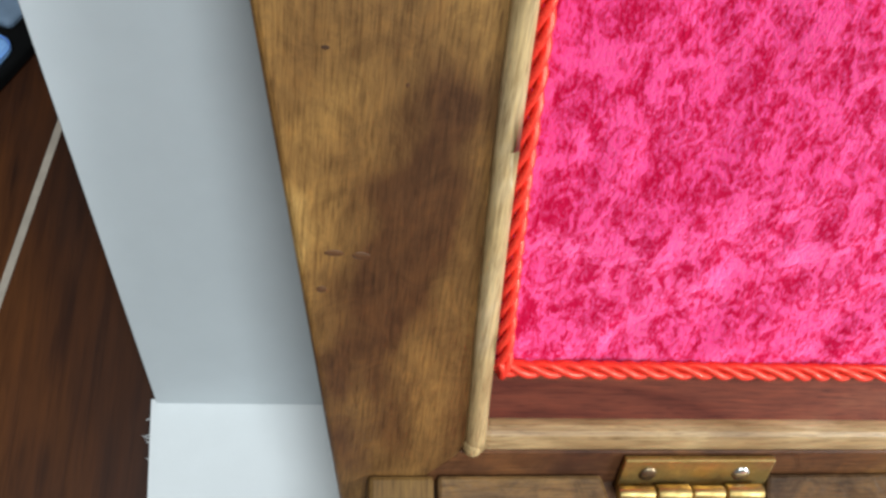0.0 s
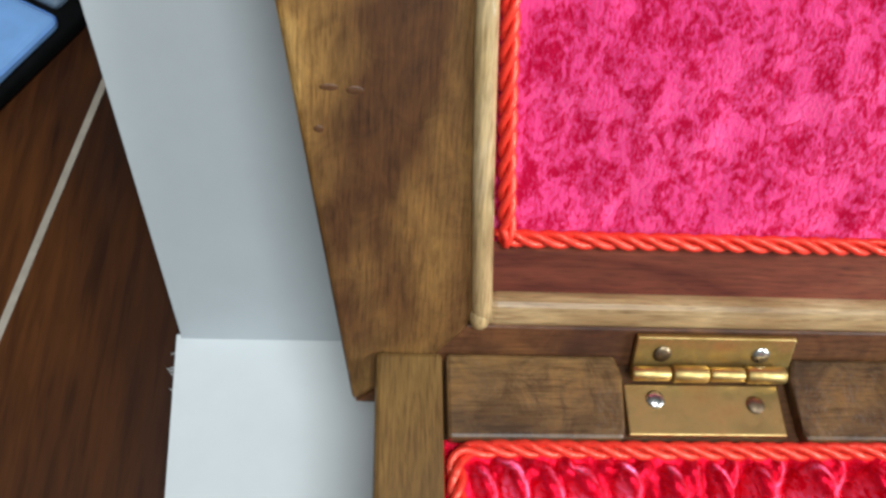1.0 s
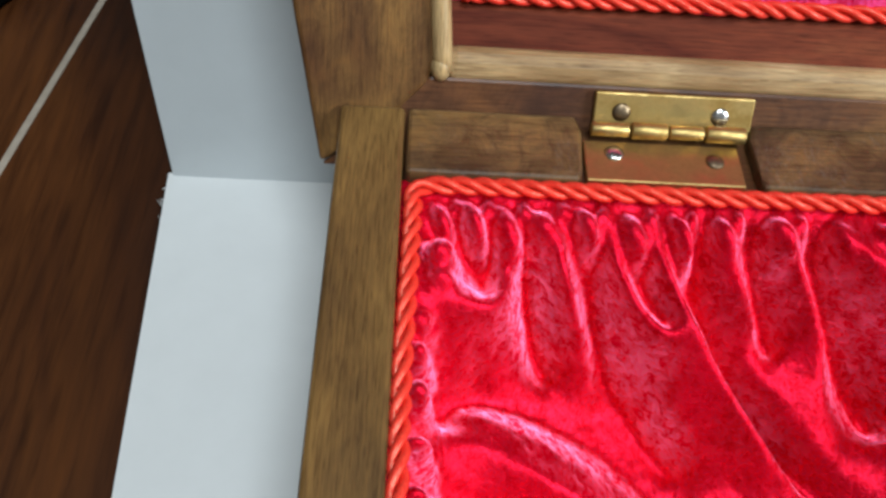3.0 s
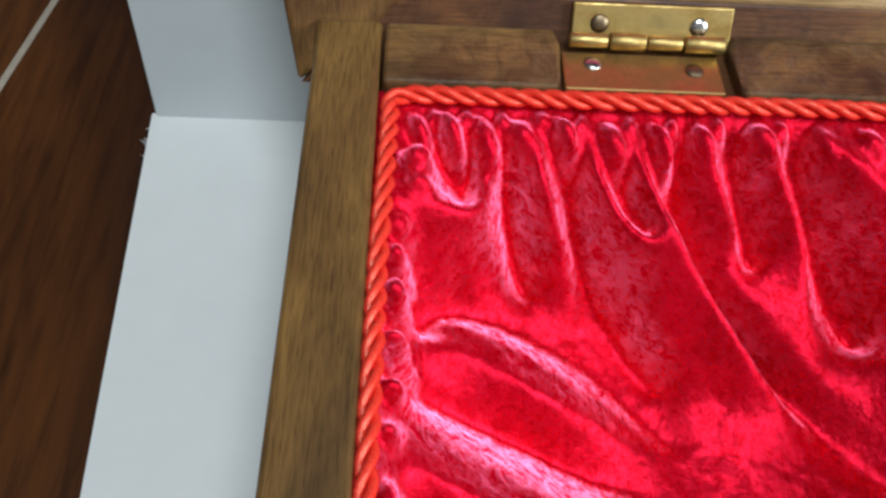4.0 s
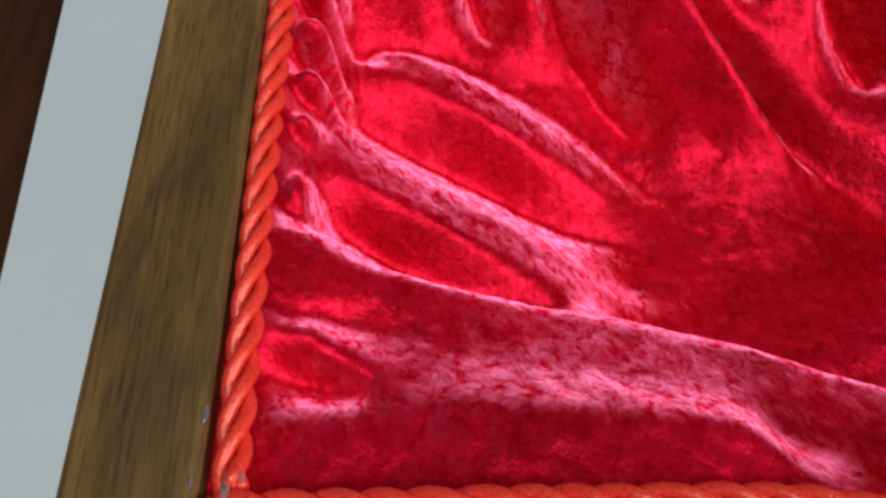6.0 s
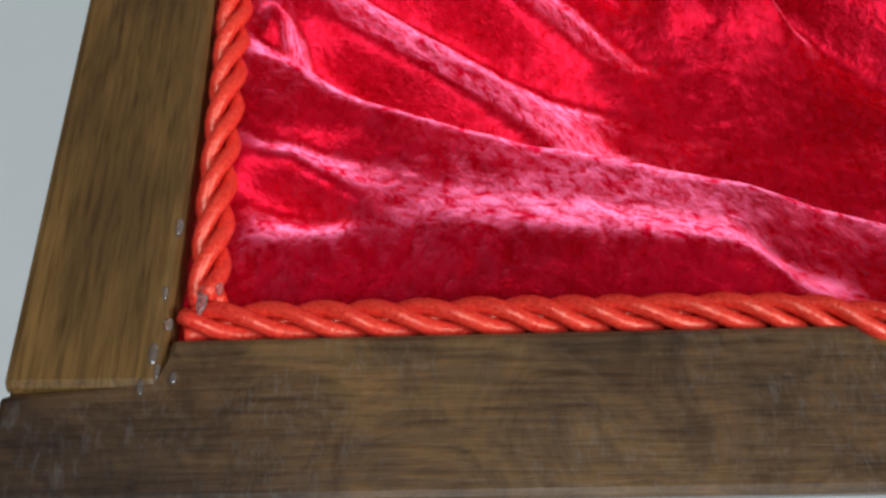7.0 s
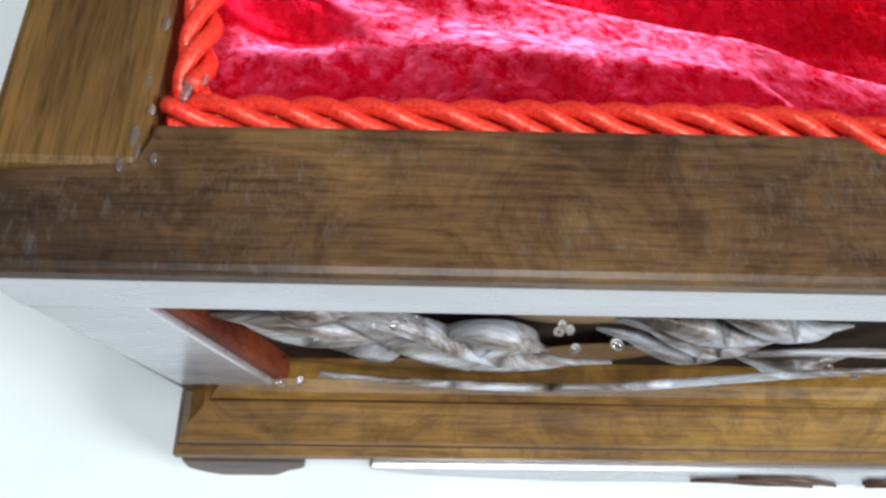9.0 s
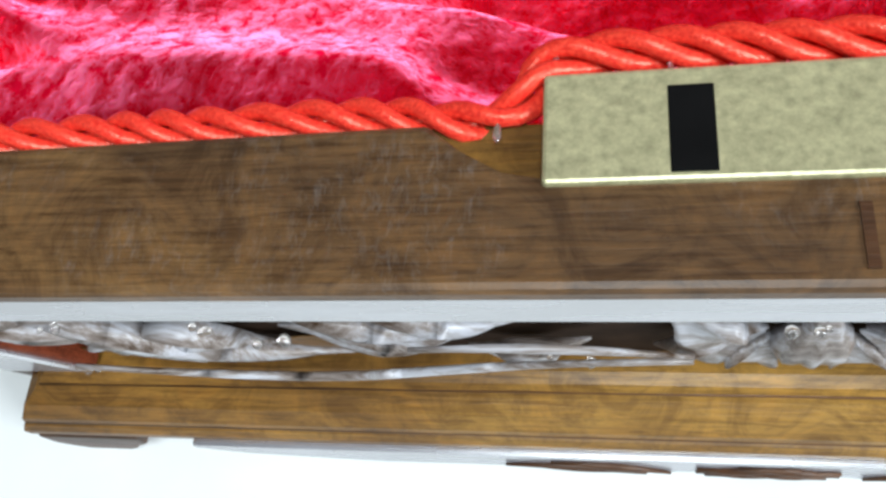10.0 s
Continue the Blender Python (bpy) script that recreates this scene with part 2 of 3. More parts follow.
FLOOR = wood("red_brown_floorboards", (0.020, 0.0055, 0.0018), (0.055, 0.016, 0.004), (0.11, 0.036, 0.009), "Y", rough=0.45, coat=0.05, fine=170.0, stain=14.0)
JOINT = plain("pale_joint_filler", (0.36, 0.30, 0.24), 0.6, 200, 0.15)
GREY_BLUE = plain("grey_blue_plastic", (0.16, 0.22, 0.30), 0.35, 90, 0.2)
BLUE = plain("light_blue_plastic", (0.22, 0.42, 0.78), 0.3, 90, 0.1)


# ---------------------------------------------------------------- mesh helpers (numbers in decimetres)
U = 0.1


def smooth(bm, on=True):
    for f in bm.faces:
        f.smooth = on
    return bm


def part(name, bm, material, parent=None, label="", m=None):
    """Links a bmesh, drawn in decimetres, as one mesh object under parent."""
    bmesh.ops.recalc_face_normals(bm, faces=bm.faces)
    bm.transform(Matrix.Scale(U, 4))
    me = bpy.data.meshes.new(name)
    bm.to_mesh(me)
    bm.free()
    me.materials.append(material)
    ob = new(name, me)
    ob.parent = parent
    if m is not None:
        ob.matrix_basis = m
    return tagged(ob, label) if label else ob


def thing(name, label, category, at=(0, 0, 0), group=""):
    ob = new(name)
    ob.empty_display_size = 0.01
    ob.matrix_basis = pose(at[0] * U, at[1] * U, at[2] * U)
    return tagged(ob, label, category, group)


def box(x0, x1, y0, y1, z0, z1, r=0.006, seg=2):
    bm = bmesh.new()
    bmesh.ops.create_cube(bm, size=1.0)
    bm.transform(Matrix.Translation(((x0 + x1) / 2, (y0 + y1) / 2, (z0 + z1) / 2)) @ Matrix.Diagonal((x1 - x0, y1 - y0, z1 - z0, 1)))
    if r:
        bmesh.ops.bevel(bm, geom=bm.edges[:], offset=r, segments=seg, affect="EDGES", profile=0.5)
    return bm


def prism(outline, z0, z1, r=0.006, seg=2):
    """An outline in x, y drawn up from z0 to z1, with rounded edges."""
    bm = bmesh.new()
    low = [bm.verts.new((x, y, z0)) for x, y in outline]
    high = [bm.verts.new((x, y, z1)) for x, y in outline]
    bm.faces.new(low[::-1])
    bm.faces.new(high)
    for i in range(len(outline)):
        j = (i + 1) % len(outline)
        bm.faces.new((low[i], low[j], high[j], high[i]))
    if r:
        bmesh.ops.bevel(bm, geom=bm.edges[:], offset=r, segments=seg, affect="EDGES", profile=0.5)
    return bm


def join(bms):
    out = bmesh.new()
    for b in bms:
        me = bpy.data.meshes.new("tmp")
        b.to_mesh(me)
        b.free()
        out.from_mesh(me)
        bpy.data.meshes.remove(me)
    return out


def tube(path, radii, sides=8, cap=True):
    """A round tube along points, with a radius for each."""
    bm = bmesh.new()
    rings = []
    n = len(path)
    for i, p in enumerate(path):
        p = Vector(p)
        d = (Vector(path[min(i + 1, n - 1)]) - Vector(path[max(i - 1, 0)])).normalized()
        up = Vector((0, 0, 1)) if abs(d.z) < 0.9 else Vector((0, 1, 0))
        a = d.cross(up).normalized()
        c = a.cross(d)
        rings.append([bm.verts.new(p + radii[i] * (math.cos(k * math.tau / sides) * a + math.sin(k * math.tau / sides) * c)) for k in range(sides)])
    for r0, r1 in zip(rings, rings[1:]):
        for k in range(sides):
            bm.faces.new((r0[k], r0[(k + 1) % sides], r1[(k + 1) % sides], r1[k]))
    if cap:
        bm.faces.new(rings[0][::-1])
        bm.faces.new(rings[-1])
    return smooth(bm)


def cord_strands(points, radius=0.0150, pitch=0.114, strands=3, hand=-1, wobble=0.003):
    """The plump strands of a twisted cord laid along points."""
    pts = [Vector(p) for p in points]
    lengths = [0.0]
    for a, b in zip(pts, pts[1:]):
        lengths.append(lengths[-1] + (b - a).length)
    steps = max(4, int(lengths[-1] / pitch * 14))
    line = []
    j = 0
    for i in range(steps + 1):
        s = lengths[-1] * i / steps
        while j < len(pts) - 2 and lengths[j + 1] < s:
            j += 1
        k = (s - lengths[j]) / max(1e-9, lengths[j + 1] - lengths[j])
        p = pts[j].lerp(pts[j + 1], k)
        line.append(p + noise.noise_vector(p * 4.0) * wobble)
    tubes = []
    for n in range(strands):
        path, radii = [], []
        for i, p in enumerate(line):
            d = (line[min(i + 1, steps)] - line[max(i - 1, 0)]).normalized()
            up = Vector((0, 0, 1)) if abs(d.z) < 0.9 else Vector((0, 1, 0))
            a = d.cross(up).normalized()
            c = a.cross(d)
            s = lengths[-1] * i / steps
            turn = s / pitch + 0.10 * noise.noise(p * 9.0)
            ang = hand * math.tau * (turn + n / strands)
            path.append(p + radius * 0.62 * (math.cos(ang) * a + math.sin(ang) * c))
            radii.append(radius * (0.46 + 0.04 * noise.noise(p * 30.0 + Vector((n, 0, 0)))))
        tubes.append(tube(path, radii, 8))
    return tubes


def bend(points, n=5):
    """The same way with its corners eased."""
    pts = [Vector(p) for p in points]
    out = [pts[0]]
    for a, b, c in zip(pts, pts[1:], pts[2:]):
        p, q = b.lerp(a, 0.5), b.lerp(c, 0.5)
        out += [p.lerp(b, k / n).lerp(b.lerp(q, k / n), k / n) for k in range(n + 1)]
    return out + [pts[-1]]


def laid_cord(points, parent, **how):
    """A cord whose strands are parts of it."""
    strands = cord_strands(bend(points), **how)
    cord = part("cord", strands[0], CORD, parent, "twisted red satin cord")
    for st in strands[1:]:
        part("strand", st, CORD, cord)


# ---------------------------------------------------------------- room
def room():
    # numbers in metres here, through U
    lo, hi, top = -20.0, 20.0, 24.0
    t = 1.5
    f = part("floor", box(lo, hi, lo, hi, -0.8, -0.013, 0), FLOOR, None)
    tagged(f, "dark red-brown wooden floorboards with a pale joint", "floor", kind="structure")
    joint_dir = math.atan2(0.99, 0.145)
    for k, off in enumerate((-5.4, -3.6, -1.8, 0.0, 1.8, 3.6, 5.4)):
        bm = box(-9.0, 9.0, -0.009, 0.009, -0.0135, -0.0095, 0.001, 1)
        ob = part("floor_joint", bm, JOINT, f)
        ob.matrix_basis = pose((-0.90 + off) * U, 1.74 * U, 0, 0, 0, math.degrees(joint_dir))
    # unseen ceiling, added with an opening for the overhead lamp
    c = part("ceiling", join([
        box(lo, -3.0, lo, hi, top, top + t, 0), box(8.0, hi, lo, hi, top, top + t, 0),
        box(-3.0, 8.0, lo, -14.0, top, top + t, 0), box(-3.0, 8.0, -3.0, hi, top, top + t, 0)]), WALL, None)
    tagged(c, "unseen ceiling, added with an opening for the roof lamp", "ceiling", kind="structure")
    # unseen walls, added to close the room; the east one has a window opening
    n = part("wall_north", box(lo, hi, hi, hi + t, -0.8, top, 0), WALL, None)
    tagged(n, "plain brown wall, unseen and added", "wall", kind="structure")
    s = part("wall_south", box(lo, hi, lo - t, lo, -0.8, top, 0), WALL, None)
    tagged(s, "plain brown wall, unseen and added", "wall", kind="structure")
    w = part("wall_west", box(lo - t, lo, lo, hi, -0.8, top, 0), WALL, None)
    tagged(w, "plain brown wall, unseen and added", "wall", kind="structure")
    e = part("wall_east", join([
        box(hi, hi + t, lo, -13.0, -0.8, top, 0), box(hi, hi + t, -4.0, hi, -0.8, top, 0),
        box(hi, hi + t, -13.0, -4.0, -0.8, 7.5, 0), box(hi, hi + t, -13.0, -4.0, 16.5, top, 0)]), WALL, None)
    tagged(e, "unseen brown wall, added with a window opening", "wall", kind="structure")


room()


# ---------------------------------------------------------------- folded white card
LEAN_BACK = radians(21)


def white_card():
    base = thing("white_card", "folded white card sheet standing under and behind the box", "card")
    bm = prism([(-0.558, 1.422), (-0.487, 0.3), (-0.455, -1.6), (2.6, -1.6), (2.6, 1.422)], -0.012, 0.0, 0.002, 1)
    part("ground_flap", bm, CARD, base)
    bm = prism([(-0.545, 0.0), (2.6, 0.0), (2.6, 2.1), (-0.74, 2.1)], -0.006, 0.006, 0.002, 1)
    part("back_flap", bm, CARD_SHADED, base, "leaning back flap, its shade painted grey",
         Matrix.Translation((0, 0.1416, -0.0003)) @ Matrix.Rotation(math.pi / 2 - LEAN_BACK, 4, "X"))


white_card()

# ---------------------------------------------------------------- the jewellery box
X1 = 1.54          # inner width
YB = 1.04          # inner depth
RIM = 0.50         # top of the rim
XL, XR = -0.115, X1 + 0.115
YF, YK = -0.106, 1.185
chest = thing("jewellery_box", "open brown wooden jewellery box lined with red velvet", "box")


def rim_boards():
    z0 = RIM - 0.10
    part("side_board", prism([(XL, -0.028), (-0.004, -0.028), (-0.004, YK), (XL, YK)], z0, RIM, 0.008), RIM_Y, chest)
    part("side_board", prism([(XR, -0.028), (XR, YK), (X1 + 0.004, YK), (X1 + 0.004, -0.028)], z0, RIM, 0.008), RIM_Y, chest)
    # front board, cut away round the lock
    out = [(XL, YF), (XR, YF), (XR, -0.030), (X1, -0.030), (X1, 0.016), (1.038, 0.016), (1.02, -0.012), (0.99, -0.030), (0.96, -0.036)]
    out += [(0.580, -0.036), (0.550, -0.030), (0.520, -0.012), (0.502, 0.016), (-0.002, 0.010), (-0.002, -0.030), (XL, -0.030)]
    part("front_board", prism(out, RIM - 0.022, RIM - 0.001, 0.006), RIM_X, chest)
    part("lock_ledge", box(0.49, 1.05, -0.05, 0.020, z0, RIM - 0.012, 0.004), BASE_WOOD, chest)
    part("key_slot", box(0.762, 0.769, -0.094, -0.052, RIM - 0.01, RIM + 0.0006, 0), DARK_WOOD, chest, "dark narrow slot")
    part("back_board", prism([(0.002, YB), (0.292, YB), (0.297, YB + 0.02), (0.302, YB + 0.11), (0.292, YK), (0.002, YK)], z0, RIM - 0.002, 0.007), RIM_X, chest)
    part("back_board", prism([(0.603, YB), (X1 - 0.603, YB), (X1 - 0.607, YK), (0.607, YK), (0.597, YB + 0.11), (0.600, YB + 0.02)], z0, RIM - 0.002, 0.007), RIM_X, chest)
    part("back_board", prism([(X1 - 0.292, YB), (X1 - 0.002, YB), (X1 - 0.002, YK), (X1 - 0.302, YK)], z0, RIM - 0.002, 0.007), RIM_X, chest)
    part("hinge_ledge", box(0.0, X1, YB + 0.004, YK - 0.006, z0 - 0.02, RIM - 0.028, 0), DARK_WOOD, chest)


rim_boards()


def face_y(z):
    """The front face leans in towards its foot."""
    return -0.100 + (0.425 - z) * 0.13 if z < 0.425 else YF + 0.004 + (RIM - z) * 0.02


def xz_prism(outline, y0, y1, r=0.003, seg=2, lean=True):
    """An outline in x, z drawn back from y0 to y1; it follows the lean of the front."""
    bm = prism([(x, z) for x, z in outline], y0, y1, r, seg)
    for v in bm.verts:
        x, z, y = v.co
        v.co = (x, y + (face_y(z) if lean else 0), z)
    return bm


def walls():
    bm = xz_prism([(XL + 0.004, RIM - 0.021), (XR - 0.004, RIM - 0.021), (XR - 0.022, 0.425), (XL + 0.022, 0.425)], 0.0, 0.05, 0.003)
    part("front_rail", bm, LACQUER, chest, "glossy lacquered upper rail, reflection partly painted in")
    for sx in (0, 1):
        out = [(XL + 0.022, 0.425), (-0.006, 0.425), (0.045, 0.155), (-0.052, 0.155)]
        if sx:
            out = [(X1 - x, z) for x, z in out]
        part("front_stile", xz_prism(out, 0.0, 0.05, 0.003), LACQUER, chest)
    part("carving_ground", xz_prism([(-0.02, 0.44), (X1 + 0.02, 0.44), (X1, 0.13), (0.0, 0.13)], 0.030, 0.055, 0.0), HOLLOW, chest, "hollow ground behind the carving, shade painted black-brown")
    for sx in (0, 1):
        out = [(-0.012, 0.424), (0.004, 0.424), (0.060, 0.157), (0.040, 0.157)]
        out = [(X1 - x, z) for x, z in out] if sx else out
        part("stile_bevel", xz_prism(out, 0.006, 0.040, 0.005), RED_WALL, chest, "red-brown bevelled inner edge")
    for sx in (0, 1):
        bm = bmesh.new()
        ring = [(XL + 0.004, YF + 0.006, RIM - 0.01), (XL + 0.004, YK - 0.004, RIM - 0.01), (-0.05, YK - 0.05, 0.12), (-0.05, -0.06, 0.12)]
        if sx:
            ring = [(X1 - x, y, z) for x, y, z in ring]
        a = [bm.verts.new(p) for p in ring]
        b = [bm.verts.new((x + (0.02 if not sx else -0.02), y, z)) for x, y, z in ring]
        bm.faces.new(a)
        bm.faces.new(b[::-1])
        for i in range(4):
            j = (i + 1) % 4
            bm.faces.new((a[i], b[i], b[j], a[j]))
        part("side_panel", bm, DARK_WOOD, chest)
    part("back_panel", box(-0.04, X1 + 0.04, YK - 0.07, YK - 0.04, 0.1, RIM - 0.1, 0.004), DARK_WOOD, chest)
    part("bottom_board", box(-0.03, X1 + 0.03, -0.04, YK - 0.05, 0.066, 0.080, 0.004), DARK_WOOD, chest)


walls()


def leaf(pts, wide, thick=0.014, lift=0.0, ribs=0, tip=0.15, hollow=False):
    """A carved leaf: a tapered blade along points in x, z, domed or gouged out between raised edges."""
    way = bend([(x, 0, z) for x, z in pts], 6)
    n = len(way) - 1
    bm = bmesh.new()
    rows = []
    sides = 8
    for i, p in enumerate(way):
        k = i / n
        d = (way[min(i + 1, n)] - way[max(i - 1, 0)]).normalized()
        a = Vector((-d.z, 0, d.x))
        w = wide * max(tip * 0.5, math.sin(math.pi * min(1, k * 0.96 + 0.04)) ** 0.9)
        up = math.sin(math.pi * (0.03 + 0.94 * k)) ** 0.7
        row = []
        for j in range(sides + 1):
            u = -1 + 2 * j / sides
            crest = (1 - u * u * u * u) * (0.45 + 0.2 * math.sin(math.pi * k))
            if hollow:
                crest = 0.1 + 0.9 * abs(u) ** 1.6 * (0.6 if u < 0 else 1.0)
            groove = 0.16 * math.cos(u * math.pi * ribs * 1.5) if ribs else 0
            q = p + a * (u * w)
            row.append(bm.verts.new((q.x, face_y(q.z) + 0.014 - lift * up - thick * up * (0.25 + 1.1 * crest + groove) + 0.008 * (1 - up), q.z)))
        rows.append(row)
    for r0, r1 in zip(rows, rows[1:]):
        for j in range(sides):
            bm.faces.new((r0[j], r0[j + 1], r1[j + 1], r1[j]))
    ext = bmesh.ops.extrude_face_region(bm, geom=bm.faces[:])
    for e in ext["geom"]:
        if isinstance(e, bmesh.types.BMVert):
            e.co.y = face_y(e.co.z) + 0.020
    return smooth(bm)


def stem(pts, r, lift):
    way = bend([(x, face_y(z) + 0.008 - lift, z) for x, z in pts], 8)
    return tube(way, [r * (0.6 + 0.4 * math.sin(math.pi * i / (len(way) - 1))) for i in range(len(way))], 8)


def carving():
    """Half of a leafy scroll, and its mirror image."""
    made = []
    leaves = [
        ([(0.02, 0.350), (0.07, 0.352), (0.14, 0.325), (0.20, 0.300)], 0.024, 2, 0.004),
        ([(0.20, 0.305), (0.235, 0.330), (0.275, 0.305), (0.31, 0.250)], 0.030, 2, 0.006),
        ([(0.10, 0.255), (0.15, 0.270), (0.20, 0.290)], 0.020, 1, 0.0),
        ([(0.34, 0.385), (0.40, 0.372), (0.46, 0.335), (0.53, 0.335)], 0.012, 1, 0.004),
        ([(0.35, 0.360), (0.41, 0.340), (0.46, 0.305), (0.52, 0.322)], 0.011, 1, 0.006),
        ([(0.34, 0.330), (0.40, 0.305), (0.45, 0.280), (0.50, 0.300)], 0.012, 1, 0.004),
        ([(0.40, 0.395), (0.46, 0.375), (0.51, 0.352), (0.55, 0.352)], 0.010, 1, 0.002),
        ([(0.49, 0.245), (0.54, 0.240), (0.60, 0.275)], 0.026, 2, 0.004),
        ([(0.66, 0.390), (0.69, 0.350), (0.735, 0.325)], 0.028, 2, 0.006),
        ([(0.655, 0.250), (0.69, 0.275), (0.735, 0.310)], 0.024, 2, 0.004),
        ([(0.715, 0.225), (0.73, 0.265), (0.745, 0.305)], 0.022, 1, 0.006),
        ([(0.06, 0.390), (0.10, 0.385), (0.16, 0.372)], 0.014, 1, 0.0),
    ]
    for pts, w, ribs, lift in leaves:
        made.append(("carved_leaf", leaf(pts, w * 0.95, 0.0085, lift + 0.003, 0 if w < 0.02 else ribs, hollow=True)))
    made.append(("carved_stem", stem([(0.10, 0.250), (0.18, 0.225), (0.27, 0.205), (0.37, 0.205), (0.47, 0.255), (0.56, 0.295), (0.68, 0.318)], 0.0048, 0.016)))
    made.append(("carved_stem", stem([(0.46, 0.345), (0.53, 0.358), (0.60, 0.352), (0.68, 0.325)], 0.0042, 0.014)))
    # broad low leaves in plain brown wood, behind the pale ones
    for pts, w in (
            ([(0.06, 0.330), (0.16, 0.300), (0.24, 0.250)], 0.040),
            ([(0.22, 0.400), (0.30, 0.370), (0.40, 0.340)], 0.030),
            ([(0.26, 0.240), (0.36, 0.235), (0.46, 0.270)], 0.034),
            ([(0.54, 0.395), (0.62, 0.375), (0.70, 0.350)], 0.034),
            ([(0.06, 0.190), (0.20, 0.180), (0.34, 0.175)], 0.022)):
        made.append(("brown_leaf", leaf(pts, w, 0.004, -0.008, 1)))
    made.append(("carved_leaf", leaf([(0.085, 0.365), (0.15, 0.372), (0.21, 0.300), (0.29, 0.222), (0.38, 0.208)], 0.021, 0.008, 0.010, 0, hollow=True)))
    for name, bm in made:
        ob = part(name, bm, BASE_WOOD if name == "brown_leaf" else CARVED, chest)
        twin = ob.copy()
        scene.collection.objects.link(twin)
        twin.matrix_basis = Matrix.Translation((X1 * U, 0, 0)) @ Matrix.Diagonal((-1, 1, 1, 1))
    centre = leaf([(X1 / 2, 0.385), (X1 / 2, 0.30), (X1 / 2, 0.215)], 0.030, 0.016, 0.006, 2)
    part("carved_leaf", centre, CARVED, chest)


carving()


def glint_beads():
    """Glassy beads added to the carving for its crumpled highlights and shiny lumps."""
    rnd = random.Random(11)
    for x, z, n in ((0.070, 0.168, 4), (0.165, 0.395, 5), (0.30, 0.385, 3), (0.33, 0.330, 2), (0.585, 0.262, 3), (0.745, 0.395, 3)):
        for k in range(n):
            r = rnd.uniform(0.002, 0.0055)
            bm = bmesh.new()
            bmesh.ops.create_icosphere(bm, subdivisions=2, radius=r)
            for v in bm.verts:
                v.co *= 1 + 0.5 * noise.noise(v.co * 120 + Vector((k, x * 40, 0)))
            q = Vector((x + rnd.uniform(-0.022, 0.022), 0, z + rnd.uniform(-0.014, 0.014)))
            bm.transform(Matrix.Translation((q.x, face_y(q.z) + 0.002, q.z)))
            part("glint_bead", smooth(bm), GLUE, chest, "glassy bead added for a glint")


glint_beads()


def base_moulding():
    """A stepped moulding round the foot of the box, with short feet and a carved apron."""
    prof = [(-0.030, 0.152), (-0.056, 0.152), (-0.068, 0.147), (-0.074, 0.140), (-0.071, 0.136), (-0.080, 0.136), (-0.096, 0.126), (-0.108, 0.108),
            (-0.110, 0.100), (-0.106, 0.096), (-0.113, 0.095), (-0.118, 0.086), (-0.118, 0.072), (-0.112, 0.066), (-0.05, 0.064)]
    bm = bmesh.new()
    xl, xr, yk = -0.066 + 0.118, X1 + 0.066 - 0.118, YK - 0.02
    n = 24
    ways = []
    for i in range(n):
        ways.append((xl + (xr - xl) * i / n, 0.0, 0, 1) if i else (xl, 0.0, 1, 1))
    ways += [(xr, 0.0, -1, 1), (xr, yk, -1, -1), (xl, yk, 1, -1)]
    rings = [[bm.verts.new((cx + dx * o, cy + dy * o, z + 0.0015 * noise.noise(Vector((cx * 9, z * 30, 0))))) for o, z in prof] for cx, cy, dx, dy in ways]
    for i in range(len(rings)):
        a, b = rings[i], rings[(i + 1) % len(rings)]
        for j in range(len(prof) - 1):
            bm.faces.new((a[j], b[j], b[j + 1], a[j + 1]))
    part("base_moulding", bm, BASE_WOOD, chest, "golden-brown stepped base moulding")
    # dark tubes paint the shade in the two grooves of the moulding
    for y, z in ((-0.0735, 0.1385), (-0.1092, 0.0985)):
        part("groove", tube([(0.052 + y, y, z), (X1 / 2, y, z + 0.0004), (X1 - 0.052 - y, y, z)], [0.0019] * 3, 6), DARK_WOOD, chest, "thin dark line laid in as groove shade")
    for sx in (0, 1):
        for y in (-0.062, YK - 0.08):
            out = [(-0.062, 0.068), (0.072, 0.068), (0.068, 0.036), (0.045, 0.030), (0.040, 0.008), (0.03, 0.0), (-0.03, 0.0), (-0.04, 0.018), (-0.062, 0.032)]
            out = [(X1 - x, z) for x, z in out] if sx else out
            bm = prism(out, y - 0.058, y + 0.04, 0.004, 2)
            for v in bm.verts:
                x, z, yy = v.co
                v.co = (x, yy, z)
            part("foot", bm, DARK_WOOD, chest, "dark carved foot")
    low = [(0.14, 0.058), (0.20, 0.034), (0.36, 0.016), (0.46, 0.020), (0.55, 0.022), (0.61, 0.006), (0.66, 0.002), (0.69, 0.016), (0.77, 0.040)]
    out = [(0.14, 0.068)] + low + [(X1 - x, z) for x, z in low[-2::-1]] + [(X1 - 0.14, 0.068)]
    bm = prism(out, -0.126, -0.095, 0.005, 2)
    for v in bm.verts:
        x, z, yy = v.co
        v.co = (x, yy, z)
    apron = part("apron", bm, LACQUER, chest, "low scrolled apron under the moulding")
    for pts in ([(0.50, 0.036), (0.58, 0.040), (0.65, 0.012)], [(0.55, 0.052), (0.62, 0.048), (0.675, 0.018)], [(0.70, 0.030), (0.74, 0.046), (0.80, 0.056)], [(0.71, 0.016), (0.75, 0.030), (0.84, 0.044)]):
        for sx in (0, 1):
            way = bend([((X1 - x) if sx else x, -0.128, z) for x, z in pts], 6)
            part("scroll", tube(way, [0.0035 * (0.5 + math.sin(math.pi * i / (len(way) - 1))) for i in range(len(way))], 8), DARK_WOOD, apron)


base_moulding()


# ---------------------------------------------------------------- velvet lining
GRID = 0.004


class Drape:
    """Cloth stretched over the crests of its folds and tucked into the valleys between them."""

